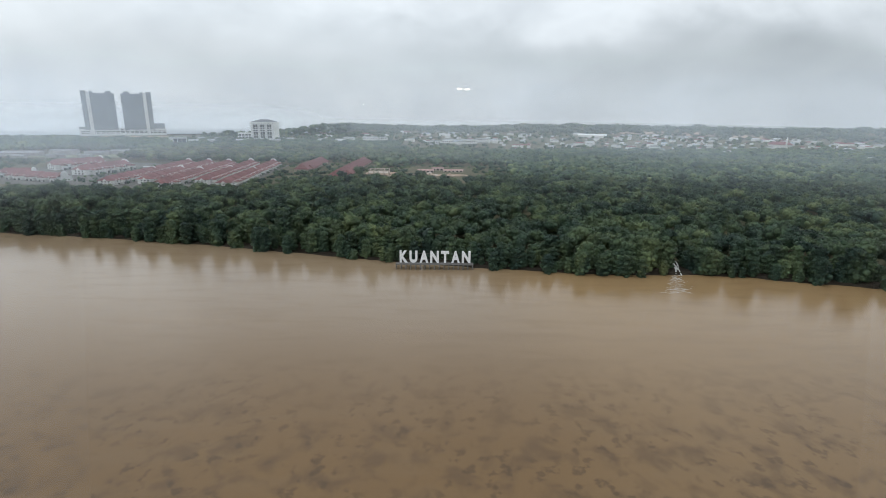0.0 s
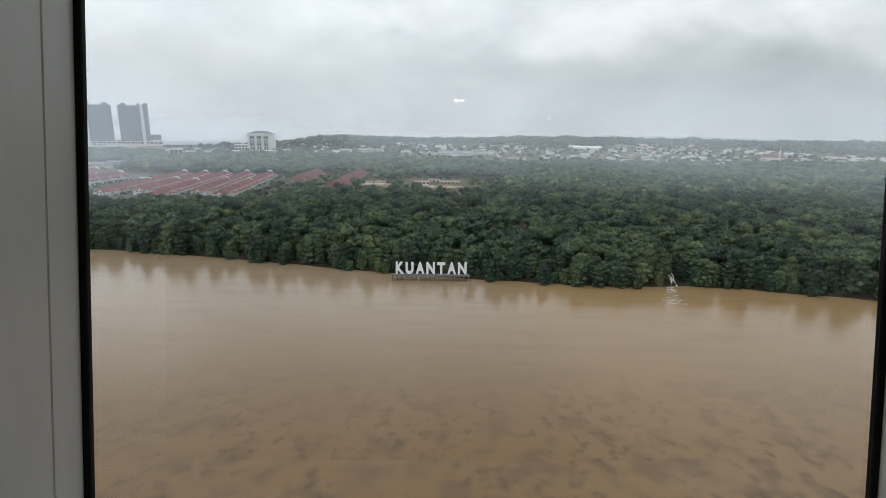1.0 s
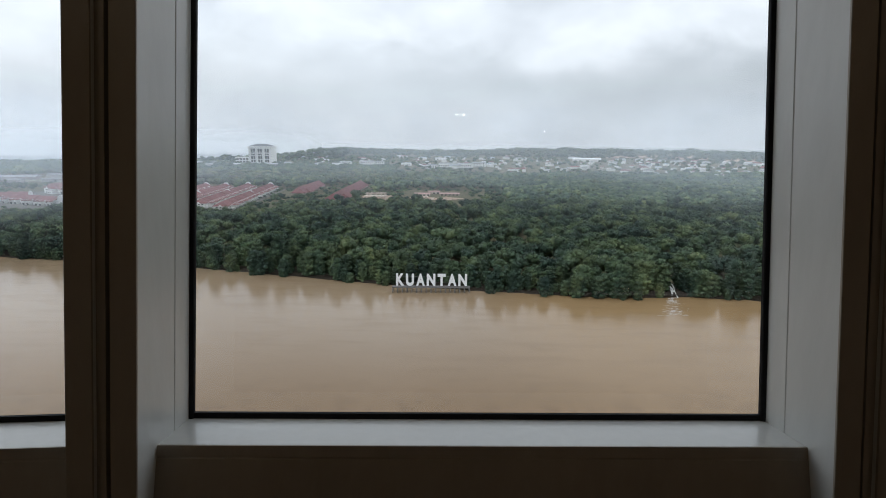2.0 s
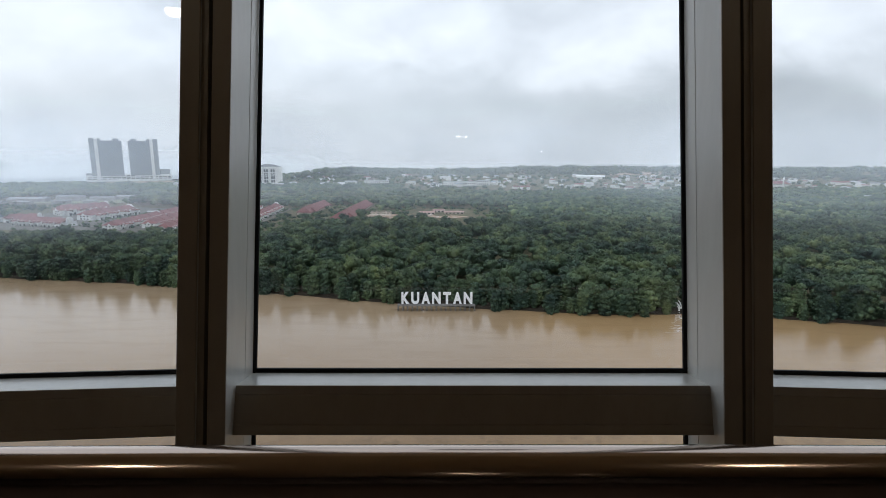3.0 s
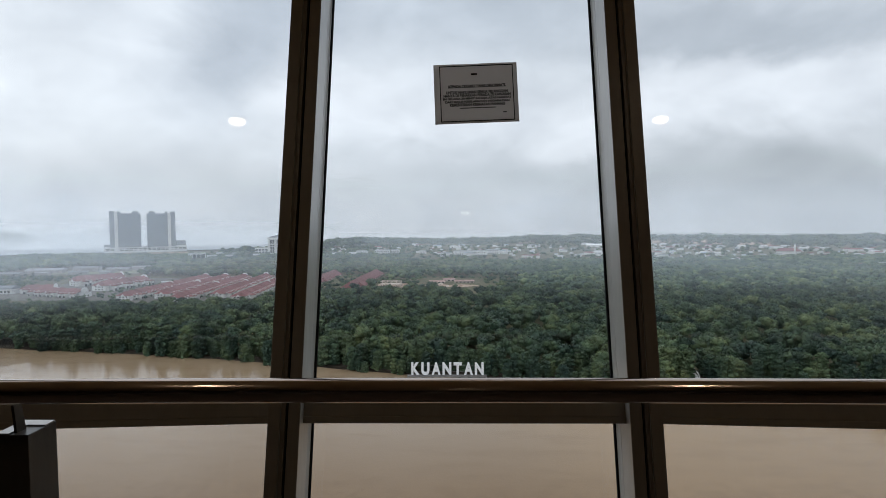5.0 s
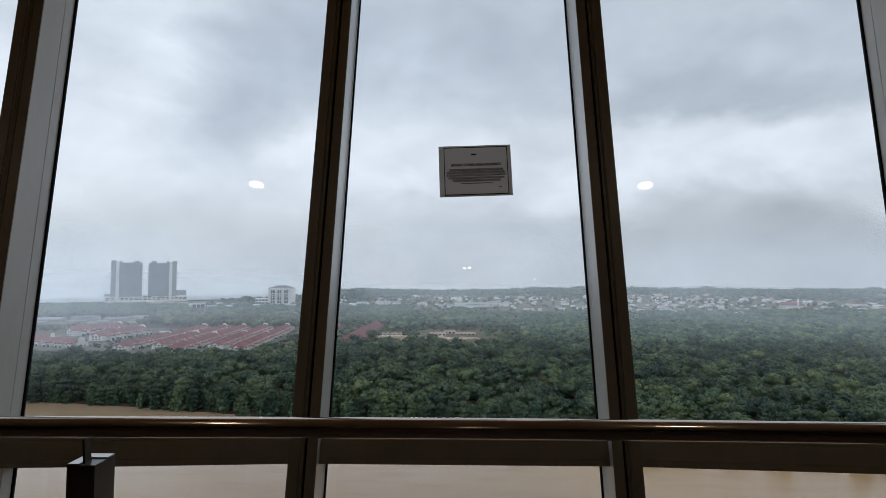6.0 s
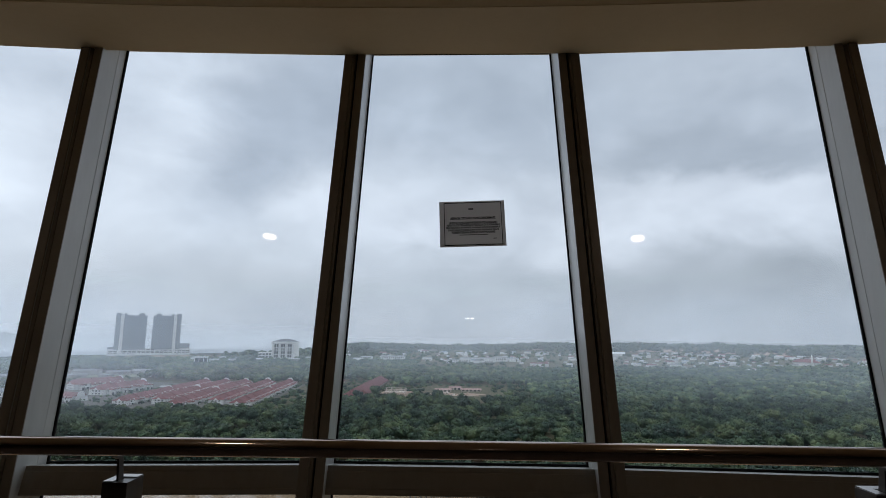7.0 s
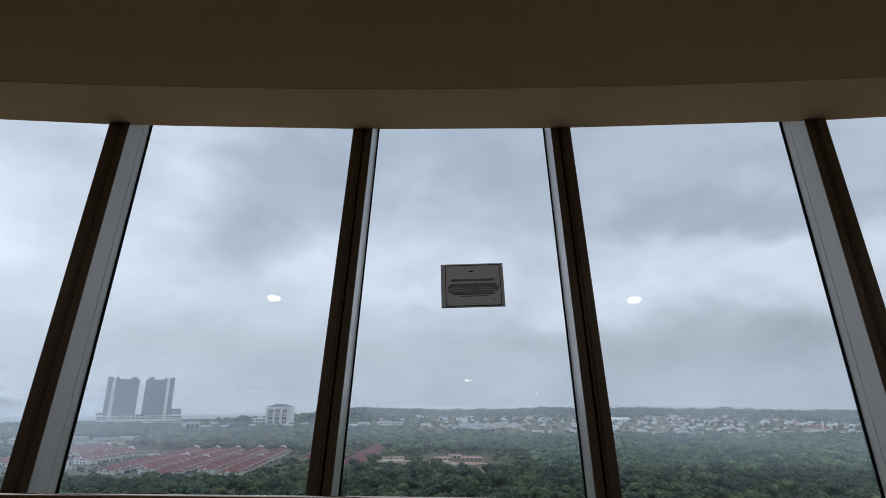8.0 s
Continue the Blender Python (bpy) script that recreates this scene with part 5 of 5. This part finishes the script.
def build_yards():
    for name, pts, material, label in (("bare_earth", [(-38, 756), (-22, 764), (-10, 752), (6, 757), (20, 754), (34, 766), (44, 764), (40, 779), (20, 786), (2, 778), (-14, 790), (-34, 781)], MUD, "cleared strip of pale red earth"),
                                       ("bare_earth", [(-112, 728), (-66, 732), (-64, 800), (-108, 810)], MUD, "cleared strip of pale red earth"),
                                       ("bare_earth", [(-1080, 1560), (-860, 1640), (-800, 1700), (-1000, 1665)], MUD, "cleared strip of pale red earth"),
                                       ("sports_field", [(-770, 950), (-640, 968), (-560, 975), (-545, 1040), (-760, 1050)], PALEGRASS, "pale worn sports field behind the terraces"),
                                       ("estate_road", [(-625, 640), (-440, 618), (-300, 600), (-236, 640), (-248, 878), (-425, 872), (-590, 905)], ASPHALT, "dark ground between the terraces")):
        bm = bmesh.new()
        bm.faces.new([bm.verts.new((x, y, 0.96)) for x, y in pts])
        thing(name, bm, material, label, "ground", kind="structure")
    ob = group_of("concrete_frame", "unfinished concrete frame beside the hall", "building shell", at=pose(-86, 746, 0.9))
    for i in range(5):
        for j in range(2):
            bm = bmesh.new()
            box(bm, -14 + i * 7 - 0.5, -14 + i * 7 + 0.5, j * 18 - 0.5, j * 18 + 0.5, 0, 9.4 if (i + j) % 3 else 6.0)
            part("column", bm, EARTHWALL, ob)
    bm = bmesh.new()
    box(bm, -14.8, 14.8, -0.8, 18.8, 4.4, 5.1)
    part("slab", bm, EARTHWALL, ob)
    for y in (0, 18):
        bm = bmesh.new()
        box(bm, -14.6, 14.6, y - 0.4, y + 0.4, 8.5, 9.3)
        part("beam", bm, EARTHWALL, ob)
    # long low buildings on the cleared ground, and heaps of spoil before them
    for x, y, w, d, h in ((-20, 806, 24, 10, 2.6), (22, 812, 30, 9, 2.4), (-2, 832, 18, 9, 3.0)):
        ob = group_of("site_shed", "long low site shed with a faded pink roof", "shed", "site sheds", at=pose(x, y, 0.9, 0, 0, 3))
        bm = bmesh.new()
        box(bm, -w / 2, w / 2, -d / 2, d / 2, 0, h)
        part("wall", bm, EARTHWALL, ob)
        bm = bmesh.new()
        gable_roof(bm, -w / 2, w / 2, -d / 2, d / 2, h + 0.05, h + 1.9, 0.8)
        part("roof", bm, PINKROOF, ob)
        bm = bmesh.new()
        for k in range(int(w / 6)):
            box(bm, -w / 2 + 1.5 + k * 6, -w / 2 + 4.5 + k * 6, -d / 2 - 0.12, -d / 2 + 0.05, 0.3, h - 0.6)
        part("openings", bm, WINDOW, ob)
    rnd = random.Random(9)
    for k in range(22):
        x, y, r = rnd.uniform(-34, 38), rnd.uniform(757, 790), rnd.uniform(1.2, 3.2)
        bm = bmesh.new()
        bmesh.ops.create_icosphere(bm, subdivisions=2, radius=r)
        for v in bm.verts:
            v.co.z = max(-0.05, v.co.z * 0.6 * (0.8 + 0.5 * noise.noise(v.co * 0.8 + Vector((k, 0, 0)))))
            v.co.x *= 1.5
        thing("spoil_heap", bm, EARTHWALL if k % 3 else MUD, "heap of pale spoil on cleared ground", "heap", "spoil heaps", at=pose(x, y, 0.98, 0, 0, rnd.uniform(0, 180)))
    # sheds beyond the terraces
    for x, y, w, d, h, turn in ((-772, 985, 62, 24, 6, 12), (-712, 1012, 44, 20, 8, 12), (-655, 1020, 40, 22, 5, 20), (-612, 1052, 62, 18, 6, 16), (-795, 925, 46, 18, 5, 5), (-575, 985, 30, 14, 5, 12), (-735, 925, 26, 14, 6, 10), (-690, 955, 30, 14, 5, 30), (-640, 960, 22, 12, 5, -8)):
        shed(x, y, w, d, h, turn, "low shed with a dull grey metal roof")
    shed(-430, 786, 17, 9, 5, 8, "small white hall with a pale metal roof", PALEROOF)


def shed(x, y, w, d, h, turn, label, roof=None):
    ob = group_of("shed", label, "shed", "sheds", at=pose(x, y, 0.9, 0, 0, turn))
    bm = bmesh.new()
    box(bm, -w / 2, w / 2, -d / 2, d / 2, 0, h)
    part("wall", bm, CONCRETE, ob)
    bm = bmesh.new()
    gable_roof(bm, -w / 2, w / 2, -d / 2, d / 2, h + 0.05, h + d * 0.14, 0.8)
    part("roof", bm, roof or ZINC, ob)


build_yards()


def build_shore():
    """Trees and low buildings along the shore, from the towers to the office block."""
    rng = np.random.default_rng(52)
    az = np.concatenate([rng.uniform(-24.6, -16.0, 34), (-23.7, -23.55, -22.75, -22.0, -21.75, -21.5, -21.25, -21.0, -20.8, -16.4, -15.9)])
    r = np.concatenate([rng.uniform(1400, 1440, 34), rng.uniform(1470, 1500, 11)])
    size = np.concatenate([rng.uniform(5, 9, 34), (5, 4.5, 5, 8, 10, 10, 11, 9, 8, 6, 6)])
    height = np.concatenate([rng.uniform(13, 20, 34), (31, 28, 30, 28, 33, 35, 34, 31, 26, 28, 24)])
    grove("shore_trees", r * np.sin(np.radians(az)), r * np.cos(np.radians(az)), size, height, 8, 16, "tall dark trees along the hazy shore", 0.9, 0.3)
    for a, d, w, h in ((-25.9, 1390, 30, 21), (-24.7, 1396, 22, 15)):
        ob = group_of("shore_house", "low white flat roofed building with dark glazing by the shore", "building", "shore houses", at=polar(a, d))
        bm = bmesh.new()
        box(bm, -w / 2, w / 2, 0, 14, 0, h)
        part("wall", bm, WHITE, ob)
        bm = bmesh.new()
        box(bm, -w / 2 - 0.8, w / 2 + 0.8, -1.0, 14.8, h + 0.01, h + 1.1)
        part("roof", bm, PALEROOF, ob)
        for k in range(3):
            bm = bmesh.new()
            box(bm, -w / 2 + 1.6 + k * (w - 2) / 3, -w / 2 + 0.4 + (k + 1) * (w - 2) / 3, -0.25, 0.2, 1.5, h - 2.2)
            part("window", bm, WINDOW, ob)
    for a, d, w in ((-23.1, 1396, 16), (-20.5, 1404, 15), (-17.0, 1398, 22)):
        shed(d * math.sin(radians(a)), d * math.cos(radians(a)), w, 12, 14.5, -a + 4, "plain pale shed with a pale metal roof by the shore", PALEROOF)


build_shore()


def build_outflow():
    """White streaks where a creek runs out between the trees, and their reflection on the river."""
    rnd = random.Random(5)
    root = group_of("creek_outflow", "white streaks running out of a narrow creek", "creek")
    for k in (1, 2, 4):
        bm = bmesh.new()
        rows = []
        a, b = rnd.uniform(0, 0.35), rnd.uniform(0.7, 1.0)
        side = (k - 2) * 0.75
        for s_ in np.linspace(a, b, 14):
            cx, y = 156 - 12 * s_ + side * (0.5 + s_) + 0.5 * math.sin(s_ * 9 + k), 334 - 37 * s_
            half = (0.38 + 0.40 * rnd.random()) * (1 - 0.4 * abs(k - 2) / 2)
            rows.append([bm.verts.new((cx + half * q, y, float(np.interp(y, (296.5, 299, 303, 334), (0.06, 0.4, 1.3, 1.45))) - 0.03 * abs(q))) for q in (-1, 0, 1)])
        for p, q in zip(rows, rows[1:]):
            for i in range(2):
                bm.faces.new((p[i], p[i + 1], q[i + 1], q[i]))
        part("rill", bm, CREEKWHITE, root)
    # the creek's reflection, painted as white slivers on the water
    bm = bmesh.new()
    for k in range(130):
        d = rnd.random() ** 1.3
        cx = 143.5 - 13 * d + rnd.gauss(0, 1) * (1.1 + 3.4 * d)
        y = 299.5 - 34 * d
        w, h = rnd.uniform(0.3, 1.5) * (0.7 + d), rnd.uniform(0.06, 0.22)
        ring = [(cx + w * c, y + h * s, 0.035) for c, s in ((-1, 0), (-0.4, -1), (0.5, -0.8), (1, 0.1), (0.4, 1), (-0.5, 0.8))]
        bm.faces.new([bm.verts.new(v) for v in ring])
    part("ripples", bm, CREEKWHITE, root)


build_outflow()


def build_town():
    """Low white blocks, then many small houses up to the foot of the ridge."""
    for az, r, w, h in ((-9.6, 1500, 34, 15), (-7.4, 1510, 44, 17), (-6.0, 1520, 26, 16), (-0.4, 1440, 34, 11), (1.3, 1480, 50, 14), (3.2, 1500, 46, 13), (4.7, 1530, 40, 15), (-3.0, 1560, 22, 9), (-12.4, 1540, 24, 8), (-26.4, 1500, 24, 18), (-24.0, 1600, 20, 11), (-22.6, 1580, 18, 10), (-15.6, 1560, 22, 9)):
        ob = group_of("low_rise_block", "pale low rise flats with dark window rows", "apartment block", "low rise blocks", at=polar(az, r))
        bm = bmesh.new()
        h *= 0.8
        box(bm, -w / 2, w / 2, 0, 16, 0, h)
        part("wall", bm, WHITE, ob)
        bm = bmesh.new()
        gable_roof(bm, -w / 2, w / 2, 0, 16, h + 0.05, h + 2.8, 0.8, 4)
        part("roof", bm, ZINC, ob)
        for k in range(int(h // 4)):
            for j in range(int(w // 6)):
                bm = bmesh.new()
                box(bm, -w / 2 + 1 + j * 6, -w / 2 + 4.4 + j * 6, -0.3, 0.2, 1.4 + k * 4, 3.2 + k * 4)
                part("window", bm, WINDOW, ob)
    ob = group_of("long_shed", "long white factory shed with a pale vaulted roof", "factory", at=polar(16.0, 2005))
    bm = bmesh.new()
    box(bm, -50, 50, 0, 40, 0, 8)
    part("wall", bm, WHITE, ob)
    bm = bmesh.new()
    loft(bm, [[(x, 20 - 21 * math.cos(t), 8.05 + 4.5 * math.sin(t)) for t in np.linspace(0, math.pi, 12)] for x in (-51, 51)])
    part("roof", bm, SIGNWHITE, ob)
    ob = group_of("market_hall", "broad orange roofed hall with a slim pale tower", "hall", at=polar(32.8, 1700))
    bm = bmesh.new()
    box(bm, -28, 28, 0, 26, 0, 12)
    part("wall", bm, WHITE, ob)
    bm = bmesh.new()
    gable_roof(bm, -28, 28, 0, 26, 12.05, 20, 2.5, 12)
    part("roof", bm, TILE, ob)
    bm = bmesh.new()
    for r0, z0, r1, z1 in ((2.4, 0, 1.8, 26), (2.6, 26.05, 2.4, 28), (1.6, 28.05, 0.4, 33)):
        bmesh.ops.create_cone(bm, cap_ends=True, segments=10, radius1=r0, radius2=r1, depth=z1 - z0, matrix=Matrix.Translation((14, -5, (z0 + z1) / 2)))
    part("tower", bm, WHITE, ob)
    roofs = [PALEROOF, TILE, ZINC, TILE, BLUEROOF, PALEROOF]
    shapes = []
    for w, d, h in ((10, 8, 3.5), (13, 9, 5), (9, 7, 3.5), (17, 10, 6), (26, 13, 7)):
        bm = bmesh.new()
        box(bm, -w / 2, w / 2, -d / 2, d / 2, 0, h)
        wall = finish("wall", bm, WHITE)
        top = []
        for m in roofs:
            bm = bmesh.new()
            gable_roof(bm, -w / 2, w / 2, -d / 2, d / 2, h + 0.05, h + d * 0.24, 0.9, d * 0.3)
            top.append(finish("roof", bm, m))
        shapes.append((wall, top))
    n = 0
    while n < 330:
        az = rng.uniform(5, 43) if rng.uniform() < 0.86 else rng.uniform(-13, 6)
        r = rng.uniform(1310, 2200) if az > 6 else rng.uniform(1460, 2100)
        if az > 6 and rng.uniform() > 0.35 + 0.65 * np.clip((az - 6) / 22, 0, 1):
            continue
        wall, top = shapes[rng.integers(5)]
        k = rng.integers(6)
        ob = group_of("town_house", "small %s roofed house in the hazy town" % ("pale metal", "red tile", "grey metal", "red tile", "blue metal", "pale metal")[k], "house", "town houses",
                      at=polar(az, r, 0.9 if r < 2250 else 5, rng.uniform(-25, 25) - az))
        part("wall", wall, None, ob)
        part("roof", top[k], None, ob)
        n += 1


BLUEROOF = surface("blue_metal_roof", (0.27, 0.33, 0.37), (0.36, 0.42, 0.46), scale=0.2, rough=0.6, bump=0.05)
build_town()


# ---------------------------------------------------------------- the tower that carries the deck
def build_shaft():
    bm = bmesh.new()
    ring = lambda r, z: [(r * math.cos(a), -3.2 + r * math.sin(a), z) for a in np.linspace(0, 2 * math.pi, 32, endpoint=False)]
    loft(bm, [ring(3.2, 0.0), ring(2.6, 88), ring(3.4, DECK - 0.9), ring(3.4, DECK - 0.31)])
    thing("wall_shaft", bm, CONCRETE, "plain round concrete shaft under the deck", "wall", kind="structure", smooth=False)
    bm = bmesh.new()
    v = [bm.verts.new(p) for p in ((-3000, -1500, 0.8), (3000, -1500, 0.8), (3000, 30, 0.8), (-3000, 30, 0.8))]
    bm.faces.new(v)
    thing("ground_near", bm, SOIL, "plain near bank below the deck", "ground", kind="structure")


build_shaft()
